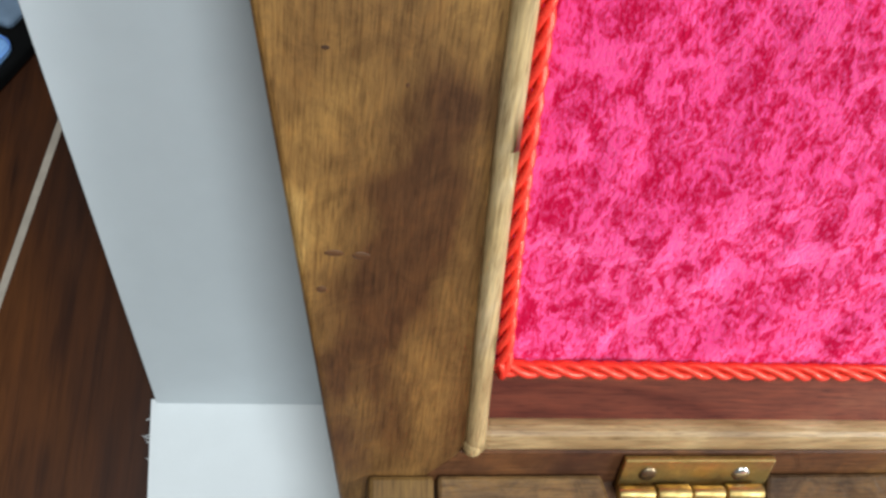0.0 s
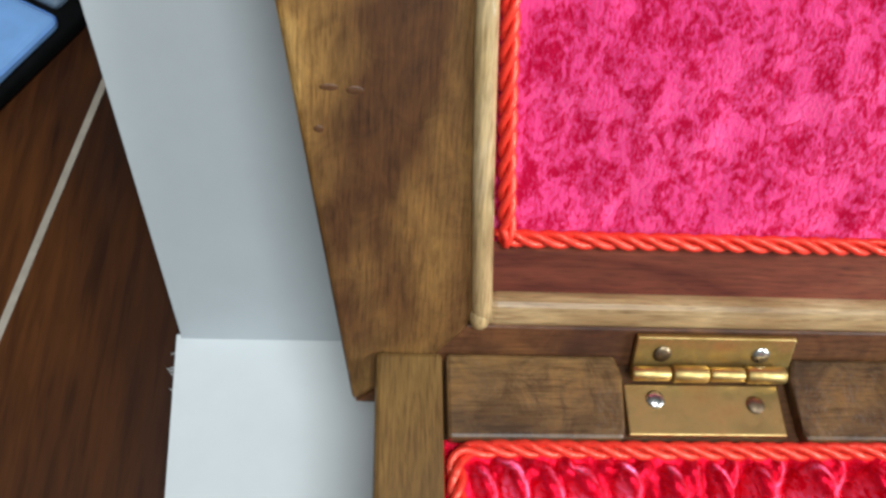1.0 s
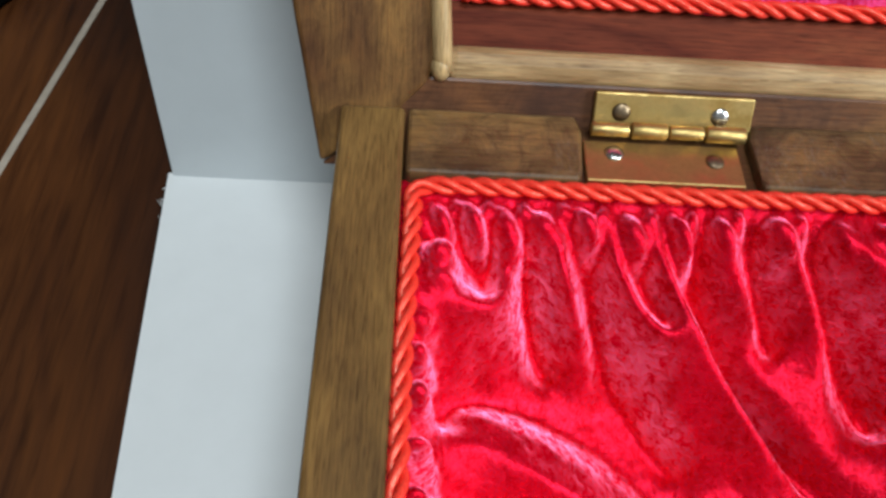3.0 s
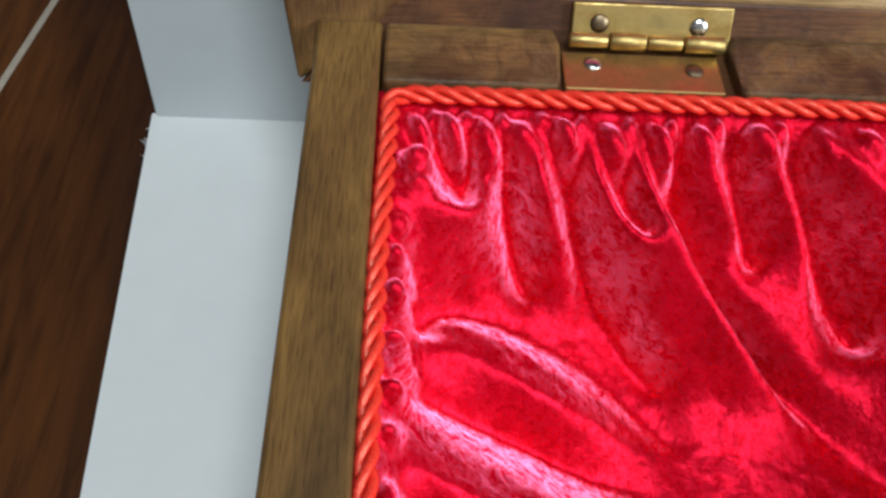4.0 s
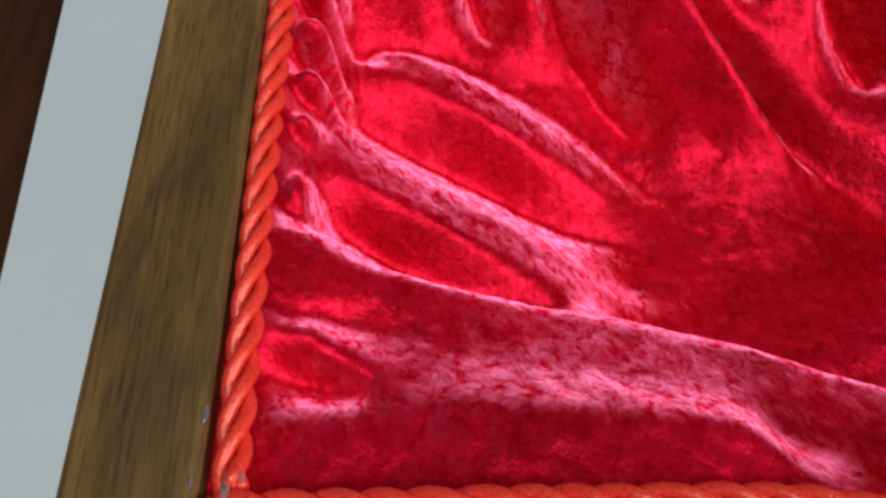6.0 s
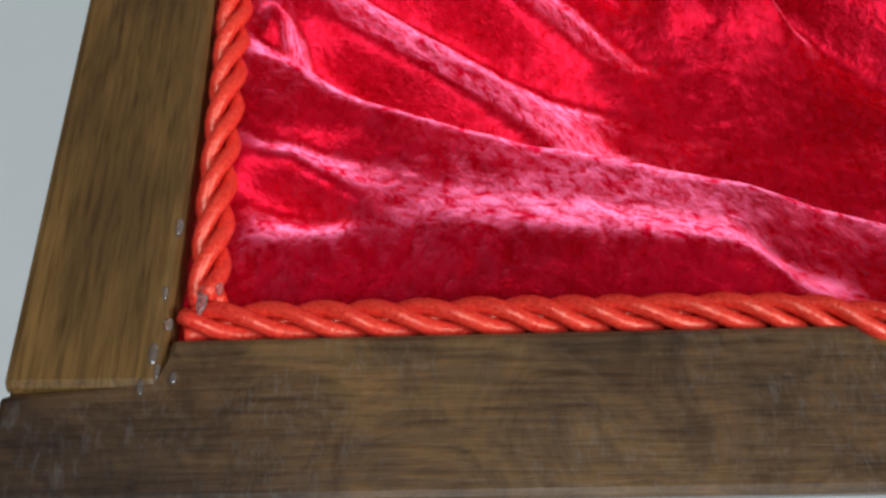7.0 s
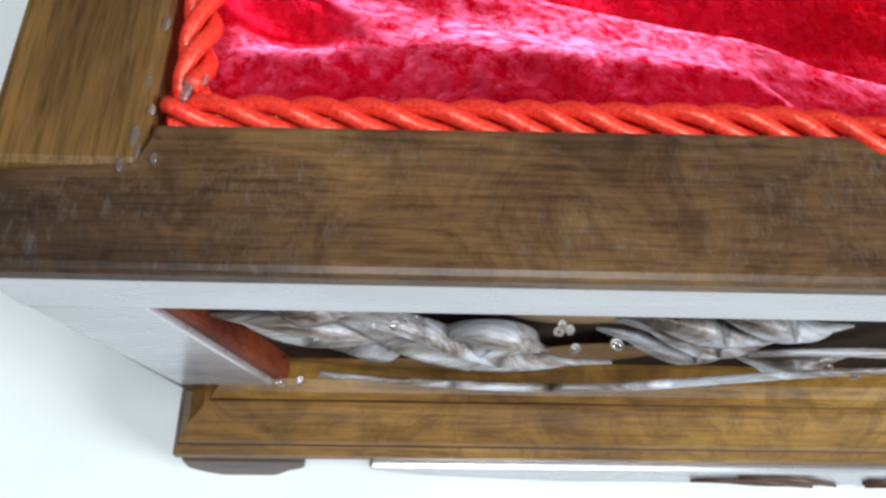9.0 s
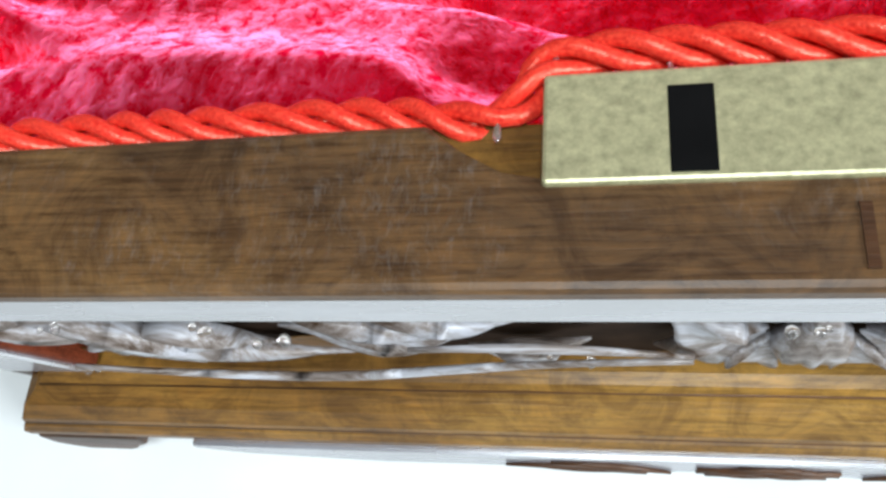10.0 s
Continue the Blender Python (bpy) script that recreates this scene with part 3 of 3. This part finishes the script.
    def __init__(self, x0, x1, y0, y1):
        self.x0, self.y0 = x0, y0
        self.nx, self.ny = int(round((x1 - x0) / GRID)) + 1, int(round((y1 - y0) / GRID)) + 1
        self.held = []

    def line(self, *pts):
        """Holds the cloth along an eased way through points (x, y, z)."""
        way = bend(pts, 6) if len(pts) > 2 else [Vector(p) for p in pts]
        for a, b in zip(way, way[1:]):
            n = max(1, int((b - a).length / (GRID * 0.5)))
            self.held += [a.lerp(b, k / n) for k in range(n + 1)]

    def solve(self, edge):
        z = None
        for step, rounds in ((8, 400), (4, 260), (2, 200), (1, 120)):
            nx, ny = (self.nx - 1) // step + 1, (self.ny - 1) // step + 1
            total, count = np.zeros((nx, ny)), np.zeros((nx, ny))
            for p in self.held:
                i = min(nx - 1, max(0, int(round((p.x - self.x0) / GRID / step))))
                j = min(ny - 1, max(0, int(round((p.y - self.y0) / GRID / step))))
                total[i, j] += p.z
                count[i, j] += 1
            fixed = count > 0
            value = total / np.maximum(count, 1)
            for cut in (np.s_[0, :], np.s_[-1, :], np.s_[:, 0], np.s_[:, -1]):
                fixed[cut], value[cut] = True, edge
            if z is None:
                z = np.full((nx, ny), 0.2)
            else:
                ii = np.minimum(np.arange(nx) // 2, z.shape[0] - 1)
                jj = np.minimum(np.arange(ny) // 2, z.shape[1] - 1)
                z = z[np.ix_(ii, jj)]
            for _ in range(rounds):
                z = np.where(fixed, value, z)
                q = np.pad(z, 1, mode="edge")
                z = 0.25 * (q[:-2, 1:-1] + q[2:, 1:-1] + q[1:-1, :-2] + q[1:-1, 2:])
        return z


def blurred(z, sigma):
    r = int(3 * sigma) + 1
    ker = np.exp(-0.5 * (np.arange(-r, r + 1) / sigma) ** 2)
    ker /= ker.sum()
    for axis in (0, 1):
        pad = np.pad(z, [(r, r) if a == axis else (0, 0) for a in (0, 1)], mode="edge")
        z = sum(k * np.take(pad, np.arange(q, q + z.shape[axis]), axis=axis) for q, k in enumerate(ker))
    return z


def side_folds(d):
    """Folds that run in from the short side and sink to the bottom."""
    d.line((0.03, 0.655, 0.36), (0.06, 0.655, 0.33), (0.13, 0.665, 0.29), (0.26, 0.612, 0.25), (0.33, 0.60, 0.20), (0.41, 0.58, 0.14), (0.47, 0.56, 0.105), (0.53, 0.54, 0.086))
    d.line((0.06, 0.69, 0.27), (0.13, 0.755, 0.245), (0.23, 0.745, 0.20), (0.34, 0.72, 0.145), (0.44, 0.66, 0.10), (0.52, 0.59, 0.085))
    d.line((0.10, 0.715, 0.285), (0.15, 0.715, 0.282), (0.24, 0.685, 0.243), (0.34, 0.66, 0.183), (0.44, 0.615, 0.12))
    # the hollow before them, and the long bank that rises to the next crest
    d.line((0.02, 0.575, 0.36), (0.06, 0.585, 0.265), (0.15, 0.570, 0.205), (0.26, 0.545, 0.15), (0.36, 0.515, 0.105), (0.46, 0.50, 0.086))
    d.line((0.02, 0.53, 0.42), (0.07, 0.515, 0.345), (0.17, 0.475, 0.305), (0.27, 0.435, 0.262), (0.36, 0.415, 0.195), (0.46, 0.43, 0.088))
    d.line((0.02, 0.465, 0.43), (0.05, 0.445, 0.385), (0.14, 0.412, 0.35), (0.24, 0.378, 0.30), (0.33, 0.345, 0.25), (0.40, 0.335, 0.20))
    d.line((0.045, 0.385, 0.35), (0.10, 0.365, 0.285), (0.17, 0.340, 0.265), (0.25, 0.320, 0.25), (0.33, 0.310, 0.24))


def front_terrace(d):
    """The cloth stays high along the front and breaks over a long crest into the bowl."""
    d.line((0.03, 0.30, 0.46), (0.06, 0.32, 0.44), (0.10, 0.285, 0.43), (0.17, 0.272, 0.415), (0.24, 0.268, 0.39), (0.32, 0.260, 0.37), (0.38, 0.248, 0.37), (0.51, 0.210, 0.38))
    d.line((0.51, 0.210, 0.38), (0.63, 0.17, 0.37), (0.80, 0.155, 0.36), (1.0, 0.17, 0.37), (1.25, 0.22, 0.39), (1.50, 0.30, 0.44))
    d.line((0.40, 0.345, 0.17), (0.50, 0.325, 0.11), (0.62, 0.28, 0.088), (0.80, 0.25, 0.085), (0.92, 0.27, 0.09))
    d.line((0.03, 0.29, 0.46), (0.04, 0.25, 0.46), (0.06, 0.225, 0.455), (0.07, 0.195, 0.467))
    d.line((0.02, 0.20, 0.468), (0.07, 0.19, 0.47), (0.11, 0.165, 0.457), (0.16, 0.13, 0.445))
    d.line((0.05, 0.215, 0.425), (0.10, 0.215, 0.418), (0.17, 0.205, 0.416), (0.26, 0.185, 0.414), (0.36, 0.165, 0.414), (0.45, 0.150, 0.416))
    d.line((0.035, 0.160, 0.425), (0.075, 0.150, 0.415), (0.115, 0.138, 0.425))
    d.line((0.02, 0.09, 0.455), (0.06, 0.11, 0.46), (0.14, 0.13, 0.455), (0.23, 0.122, 0.462), (0.34, 0.118, 0.458), (0.44, 0.108, 0.465), (0.475, 0.085, 0.465), (0.50, 0.05, 0.46))
    d.line((0.49, 0.115, 0.405), (0.54, 0.085, 0.405), (0.64, 0.10, 0.40), (0.80, 0.11, 0.40))


def back_folds(d):
    """Deep pleats that hang from the gathered heading at the back."""
    # a loop in the corner with a pocket behind it
    d.line((0.05, 0.83, 0.455), (0.10, 0.84, 0.44), (0.14, 0.83, 0.415), (0.18, 0.87, 0.405), (0.185, 0.925, 0.41), (0.165, 0.96, 0.44), (0.16, 1.0, 0.46))
    d.line((0.135, 0.985, 0.37), (0.14, 0.945, 0.345), (0.14, 0.89, 0.355))
    d.line((0.18, 0.865, 0.39), (0.18, 0.84, 0.34), (0.16, 0.79, 0.285), (0.135, 0.765, 0.25))
    d.line((0.035, 0.80, 0.42), (0.08, 0.795, 0.37), (0.075, 0.765, 0.32), (0.055, 0.715, 0.29))
    d.line((0.25, 1.0, 0.46), (0.255, 0.93, 0.45), (0.28, 0.89, 0.40), (0.31, 0.86, 0.32), (0.335, 0.82, 0.23), (0.36, 0.77, 0.14))
    d.line((0.21, 0.985, 0.39), (0.215, 0.94, 0.30), (0.235, 0.88, 0.21), (0.265, 0.82, 0.17))
    d.line((0.305, 0.985, 0.40), (0.325, 0.93, 0.32), (0.355, 0.87, 0.22), (0.41, 0.79, 0.14), (0.50, 0.69, 0.095))
    # the large forked fold that runs down to the middle
    d.line((0.345, 1.0, 0.46), (0.355, 0.94, 0.44), (0.375, 0.89, 0.42), (0.405, 0.85, 0.39), (0.445, 0.82, 0.37), (0.50, 0.825, 0.365))
    d.line((0.415, 1.0, 0.46), (0.425, 0.94, 0.45), (0.45, 0.90, 0.43), (0.48, 0.865, 0.40), (0.515, 0.825, 0.36), (0.56, 0.78, 0.31), (0.62, 0.73, 0.25), (0.68, 0.68, 0.18), (0.76, 0.62, 0.10))
    d.line((0.385, 0.985, 0.38), (0.405, 0.94, 0.345), (0.43, 0.895, 0.325), (0.452, 0.858, 0.33))
    d.line((0.46, 0.76, 0.265), (0.53, 0.71, 0.19), (0.61, 0.65, 0.12))
    d.line((0.47, 0.985, 0.38), (0.51, 0.885, 0.28), (0.555, 0.835, 0.19), (0.605, 0.785, 0.12), (0.665, 0.730, 0.086), (0.725, 0.680, 0.084), (0.81, 0.60, 0.084), (0.92, 0.50, 0.084))
    d.line((0.60, 0.86, 0.27), (0.66, 0.80, 0.23), (0.73, 0.74, 0.18), (0.81, 0.68, 0.15), (0.92, 0.58, 0.13))
    d.line((0.53, 1.0, 0.46), (0.535, 0.95, 0.455), (0.585, 0.915, 0.39), (0.62, 0.89, 0.33))
    d.line((0.585, 0.985, 0.40), (0.635, 0.92, 0.27), (0.67, 0.875, 0.20))
    d.line((0.64, 1.0, 0.46), (0.66, 0.95, 0.44), (0.705, 0.925, 0.38), (0.75, 0.885, 0.31), (0.755, 0.83, 0.25), (0.76, 0.77, 0.20))
    d.line((0.69, 0.985, 0.40), (0.75, 0.915, 0.27), (0.82, 0.845, 0.16), (0.88, 0.77, 0.10))
    d.line((0.74, 1.0, 0.46), (0.76, 0.94, 0.46), (0.83, 0.90, 0.43), (0.93, 0.87, 0.37), (1.03, 0.80, 0.35))
    d.line((1.20, 0.985, 0.40), (1.22, 0.80, 0.30), (1.20, 0.60, 0.26))


def puff(px, py, x, y, rx, ry, top, low):
    """A small round lump of gathered cloth."""
    q = ((px - x) / rx) ** 2 + ((py - y) / ry) ** 2
    return np.where(q < 1, low + (top - low) * np.sqrt(np.maximum(0, 1 - q)), 0)


def heading(px, py, z):
    """The row of puffs where the cloth is gathered under the cord."""
    rnd = random.Random(7)
    xs = [0.057, 0.110, 0.165, 0.228, 0.300, 0.378, 0.458, 0.532, 0.633, 0.739, 0.812]
    while xs[-1] < X1 - 0.08:
        xs.append(xs[-1] + rnd.uniform(0.055, 0.095))
    for x in xs:
        w = rnd.uniform(0.024, 0.036)
        z = np.maximum(z, puff(px + 0.30 * (py - 1.0), py, x, 0.985 + rnd.uniform(-0.006, 0.004), w, rnd.uniform(0.038, 0.056), rnd.uniform(0.462, 0.480), 0.395))
        z = np.maximum(z, puff(px, py, x + w * 1.2, 1.005, w * 0.6, 0.030, 0.465, 0.40))
    # a rolled knob in the corner, and small tucks down the short sides
    z = np.maximum(z, puff(px, py, 0.062, 0.905, 0.036, 0.040, 0.492, 0.40))
    z = np.maximum(z, puff(px, py, 0.066, 0.865, 0.034, 0.030, 0.470, 0.39))
    y = 0.80
    while y > 0.30:
        for x in (0.036, X1 - 0.036):
            ry = rnd.uniform(0.018, 0.045)
            z = np.maximum(z, puff(px, py, x, y, rnd.uniform(0.018, 0.032), ry, rnd.uniform(0.440, 0.460), 0.40))
        y -= rnd.uniform(0.045, 0.10)
    return z


def lining():
    x0, y0 = -0.004, 0.012
    d = Drape(x0, X1 + 0.004, y0, YB + 0.004)
    side_folds(d)
    front_terrace(d)
    back_folds(d)
    d.line((0.55, 0.47, 0.085), (0.75, 0.45, 0.085), (0.88, 0.45, 0.09))
    # unseen ridge of cloth, raised to shade the bottom from the right-hand lamp
    d.line((1.06, 0.30, 0.37), (1.04, 0.50, 0.38), (1.08, 0.70, 0.39), (1.12, 0.86, 0.42))
    z = d.solve(0.468)
    px, py = np.meshgrid(x0 + GRID * np.arange(d.nx), y0 + GRID * np.arange(d.ny), indexing="ij")
    z = blurred(heading(px, py, blurred(z, 1.7)), 1.4)
    for i in range(d.nx):
        for j in range(d.ny):
            x, y = px[i, j], py[i, j]
            z[i, j] += 0.004 * noise.noise(Vector((x * 9, y * 9, 0))) + 0.0025 * noise.noise(Vector((x * 26, y * 26, 3))) + 0.0012 * noise.noise(Vector((x * 70, y * 60, 7)))
    z = np.maximum(z, 0.083)
    verts = np.stack([px, py, z], -1).reshape(-1, 3)
    ny = d.ny
    faces = [(i * ny + j, (i + 1) * ny + j, (i + 1) * ny + j + 1, i * ny + j + 1) for i in range(d.nx - 1) for j in range(ny - 1)]
    me = bpy.data.meshes.new("lining")
    me.from_pydata((verts * U).tolist(), [], faces)
    for p in me.polygons:
        p.use_smooth = True
    me.materials.append(VELVET)
    ob = new("lining", me)
    ob.parent = chest
    tagged(ob, "gathered crimson velvet lining in loose folds")


lining()

# ---------------------------------------------------------------- cord round the opening
zc = RIM - 0.016
o = 0.013
laid_cord([(o + 0.004, 1.0, zc), (o, 0.8, zc), (o - 0.003, 0.5, zc), (o + 0.002, 0.2, zc), (o + 0.006, 0.045, zc)], chest)
laid_cord([(X1 - o, 1.0, zc), (X1 - o, 0.6, zc), (X1 - o, 0.03, zc)], chest)
laid_cord([(o + 0.002, YB - 0.06, zc), (o + 0.004, YB - 0.02, zc), (0.06, YB - 0.010, zc), (0.5, YB - 0.016, zc), (1.0, YB - 0.014, zc), (X1 - o, YB - 0.016, zc)], chest)
laid_cord([(0.004, 0.028, zc), (0.1, 0.030, zc), (0.3, 0.031, zc), (0.47, 0.033, zc), (0.53, 0.020, zc), (0.562, 0.028, zc), (0.575, 0.066, zc + 0.008), (0.63, 0.069, zc + 0.01), (0.9, 0.066, zc + 0.01), (0.965, 0.068, zc + 0.008), (0.98, 0.03, zc), (1.02, 0.028, zc), (1.2, 0.031, zc), (X1, 0.03, zc)], chest)

# ---------------------------------------------------------------- lock
lock = part("lock_plate", box(0.578, 0.962, -0.036, 0.047, RIM - 0.02, RIM + 0.004, 0.003), BRASS_PALE, chest, "pale brass lock plate")
part("lock_case", box(0.585, 0.955, -0.03, 0.043, RIM - 0.2, RIM - 0.02, 0.003), BRASS_PALE, lock)
# slots are not cut; black blocks paint the shade inside them
for x in (0.656, 0.852):
    part("slot", box(x, x + 0.031, -0.032, 0.034, RIM, RIM + 0.0048, 0.002, 1), BLACK, lock, "black block painting the dark inside of a slot")

# ---------------------------------------------------------------- lid
LID_LEAN = radians(32)
LID_M = Matrix.Translation((0, 0.1190, 0.0500)) @ Matrix.Rotation(math.pi / 2 - LID_LEAN, 4, "X")
# lid space: x along the hinge, y up the lid, z towards the viewer


def mirrored(outline):
    return [(X1 - x, y) for x, y in outline][::-1]


def make_lid():
    v1 = 1.36
    lid = part("lid", prism([(-0.145, -0.12), (X1 + 0.145, -0.12), (X1 + 0.40, v1), (-0.40, v1)], -0.30, -0.12, 0.02, 3), LID_X, chest, "open wooden lid with a pink velvet panel", LID_M)
    side = [(-0.152, -0.115), (-0.02, -0.02), (0.030, 0.035), (0.046, 0.075), (0.012, 0.45), (-0.012, 0.80), (-0.03, v1), (-0.405, v1)]
    part("lid_side", prism(side, -0.15, 0.0, 0.010, 3), LID_Y, lid, "mottled brown lid board")
    part("lid_side", prism(mirrored(side), -0.15, 0.0, 0.010, 3), LID_Y, lid)
    part("lid_front", prism([(-0.150, -0.118), (X1 + 0.150, -0.118), (X1 + 0.02, -0.02), (X1 - 0.03, 0.050), (0.035, 0.050), (-0.02, -0.02)], -0.15, -0.003, 0.006, 2), LID_X, lid)
    part("lid_back", box(-0.36, X1 + 0.36, v1 - 0.02, v1 + 0.2, -0.15, 0.0, 0.01), LID_X, lid)
    # rounded pale lips of the recess and its red-brown wall
    for sx in (0, 1):
        way = [(0.058, 0.060, -0.004), (0.052, 0.12, 0.0), (0.026, 0.45, 0.0), (0.003, 0.80, 0.0), (-0.015, v1, 0.0)]
        way = [(X1 - x, y, z) if sx else (x, y, z) for x, y, z in way]
        part("lip", tube(bend(way), [0.0175] * len(bend(way)), 12), LIP_Y, lid, "pale rounded edge")
    part("lip", box(0.058, X1 - 0.058, 0.040, 0.100, -0.15, -0.001, 0.024, 4), LIP, lid)
    wall = bmesh.new()
    a = [wall.verts.new(p) for p in ((0.05, 0.085, -0.02), (X1 - 0.05, 0.085, -0.02), (X1 - 0.05, 0.176, -0.078), (0.05, 0.176, -0.078))]
    b = [wall.verts.new(v.co + Vector((0, -0.03, -0.03))) for v in a]
    wall.faces.new(a)
    wall.faces.new(b[::-1])
    for i in range(4):
        wall.faces.new((a[i], b[i], b[(i + 1) % 4], a[(i + 1) % 4]))
    part("recess_wall", wall, RED_WALL, lid, "sloping red-brown recess wall")
    for sx in (0, 1):
        bm = bmesh.new()
        bmesh.ops.create_uvsphere(bm, u_segments=14, v_segments=8, radius=0.020)
        bm.transform(Matrix.Translation((X1 - 0.054 if sx else 0.054, 0.066, -0.002)) @ Matrix.Diagonal((0.9, 1.2, 0.9, 1)))
        part("lip_end", smooth(bm), LIP_Y, lid)
    # knots and small pits in the left board
    for x, y, r, e in ((-0.158, 0.445, 0.009, 1.7), (-0.209, 0.385, 0.0085, 1.1), (-0.195, 0.448, 0.008, 2.2), (-0.12, 0.70, 0.006, 0.7), (-0.22, 0.74, 0.006, 1.4)):
        bm = bmesh.new()
        bmesh.ops.create_uvsphere(bm, u_segments=12, v_segments=6, radius=r)
        bm.transform(Matrix.Translation((x, y, -0.001)) @ Matrix.Diagonal((e, 0.8, 0.22, 1)))
        part("knot", smooth(bm), DARK_WOOD, lid, "small dark knot")
    return lid


lid = make_lid()


def lid_velvet():
    nx, ny = 120, 90
    bm = bmesh.new()
    xs = np.linspace(-0.01, X1 + 0.01, nx)
    ys = np.linspace(0.165, 1.36, ny)
    g = [[bm.verts.new((x, y, -0.080 + 0.014 * noise.noise(Vector((x * 5, y * 5, 0))) + 0.006 * noise.noise(Vector((x * 22, y * 12, 4))))) for y in ys] for x in xs]
    for i in range(nx - 1):
        for j in range(ny - 1):
            bm.faces.new((g[i][j], g[i + 1][j], g[i + 1][j + 1], g[i][j + 1]))
    part("velvet_panel", smooth(bm), CRUSHED, lid, "crushed pink velvet panel")
    zc = -0.062
    laid_cord([(0.096, 0.172, zc), (0.087, 0.26, zc), (0.069, 0.45, zc), (0.044, 0.80, zc), (0.020, 1.34, zc)], lid)
    laid_cord([(0.083, 0.200, zc), (0.100, 0.182, zc), (0.16, 0.183, zc), (0.5, 0.187, zc), (0.9, 0.188, zc), (X1 - 0.09, 0.188, zc)], lid)
    laid_cord([(X1 - 0.100, 0.172, zc), (X1 - 0.072, 0.45, zc), (X1 - 0.046, 0.80, zc), (X1 - 0.02, 1.34, zc)], lid)


lid_velvet()


# ---------------------------------------------------------------- hinges
def screw(x, y, z, mt, parent, m=None):
    bm = bmesh.new()
    bmesh.ops.create_uvsphere(bm, u_segments=18, v_segments=8, radius=0.0165)
    bm.transform(Matrix.Translation((x, y, z)) @ Matrix.Diagonal((1, 1, 0.35, 1)))
    part("screw", smooth(bm), mt, parent, m=m)


def hinge(x):
    low = part("hinge", box(x, x + 0.272, 1.050, 1.140, RIM - 0.032, RIM - 0.014, 0.003), BRASS_LOW, chest, "worn brass butt hinge with screws")
    part("upper_leaf", box(x + 0.018, x + 0.298, -0.035, 0.042, 0.0, 0.012, 0.003), BRASS, low, m=LID_M)
    cuts = (0.012, 0.082, 0.148, 0.212, 0.285)
    for k in range(4):
        a, b = x + cuts[k], x + cuts[k + 1] - 0.004
        y, z, r = 1.152, RIM + 0.002, 0.015 if k % 2 else 0.0125
        part("knuckle", tube([(a, y, z), (a + 0.002, y, z), (b - 0.002, y, z), (b, y, z)], [r * 0.85, r, r, r * 0.85], 14), BRASS, low)
    screw(x + 0.052, 1.112, RIM - 0.014, STEEL, low)
    screw(x + 0.226, 1.104, RIM - 0.014, TARNISH, low)
    screw(x + 0.066, 0.008, 0.012, TARNISH, low, LID_M)
    screw(x + 0.240, 0.008, 0.012, STEEL, low, LID_M)


hinge(0.305)
hinge(X1 - 0.305 - 0.272)


# ---------------------------------------------------------------- a blue plastic case lying on the floor
def blue_case():
    case = thing("plastic_case", "light blue and black plastic case lying on the floorboards", "case", (-1.165, 2.21, -0.012))
    turn = pose(0, 0, 0, 0, 0, 62)
    part("body", box(-0.36, 0.40, -0.16, 0.40, 0.0, 0.05, 0.015, 3), BLACK, case, "black lower shell", turn)
    part("cover", box(-0.22, 0.17, -0.145, 0.36, 0.045, 0.090, 0.03, 4), BLUE, case, "light blue rounded cover", turn)
    part("cover", box(0.20, 0.36, -0.10, 0.34, 0.045, 0.075, 0.02, 4), GREY_BLUE, case, "grey-blue end cover", turn)
    part("trim", box(-0.36, -0.14, -0.145, -0.100, 0.04, 0.062, 0.008, 3), STEEL, case, "silver trim strip", turn)
    part("button", box(-0.10, 0.02, 0.0, 0.12, 0.09, 0.105, 0.012, 3), BLACK, case, "black button", turn)


blue_case()


# ---------------------------------------------------------------- small traces
def glue_drops():
    """Hardened drops of clear glue where the cords end."""
    rnd = random.Random(3)
    spots = [(-0.010, 0.046, 0.010), (-0.012, -0.002, 0.012), (-0.018, -0.026, 0.009), (-0.006, 0.10, 0.010), (0.018, 0.040, 0.014), (0.004, -0.020, 0.010), (-0.004, 0.020, 0.009), (-0.008, -0.014, 0.007), (0.030, 0.049, 0.008), (0.548, 0.006, 0.011), (0.586, 0.054, 0.010), (0.66, 0.050, 0.006)]
    for x, y, r in spots:
        bm = bmesh.new()
        bmesh.ops.create_icosphere(bm, subdivisions=2, radius=r * 0.40)
        for v in bm.verts:
            v.co *= 1 + 0.35 * noise.noise(v.co * 160 + Vector((x * 50, y * 50, 0)))
        bm.transform(Matrix.Translation((x, y, RIM - 0.001)) @ Matrix.Diagonal((0.7, rnd.uniform(1.3, 2.6), 0.4, 1)))
        part("glue_drop", smooth(bm), GLUE, chest, "shiny drop of clear glue")


glue_drops()


def paper_fibres():
    """Torn paper fibres along the cut edge of the card."""
    rnd = random.Random(5)
    tubes = []
    for k in range(5):
        y = rnd.uniform(1.05, 1.42)
        x = -0.558 + (1.422 - y) * 0.0633
        way = [Vector((x + 0.004, y, -0.004))]
        d = Vector((-rnd.uniform(0.3, 1), rnd.uniform(-0.8, 0.8), rnd.uniform(-0.1, 0.3))).normalized()
        for q in range(4):
            d = (d + Vector((rnd.uniform(-0.5, 0.3), rnd.uniform(-0.6, 0.6), rnd.uniform(-0.2, 0.2)))).normalized()
            way.append(way[-1] + d * rnd.uniform(0.002, 0.007))
        tubes.append(tube(way, [0.0016, 0.0014, 0.0011, 0.0008, 0.0004], 5))
    ob = part("torn_fibres", join(tubes), CARD, bpy.data.objects["white_card"], "torn white paper fibres")
    tagged(ob, kind="stuff")


paper_fibres()
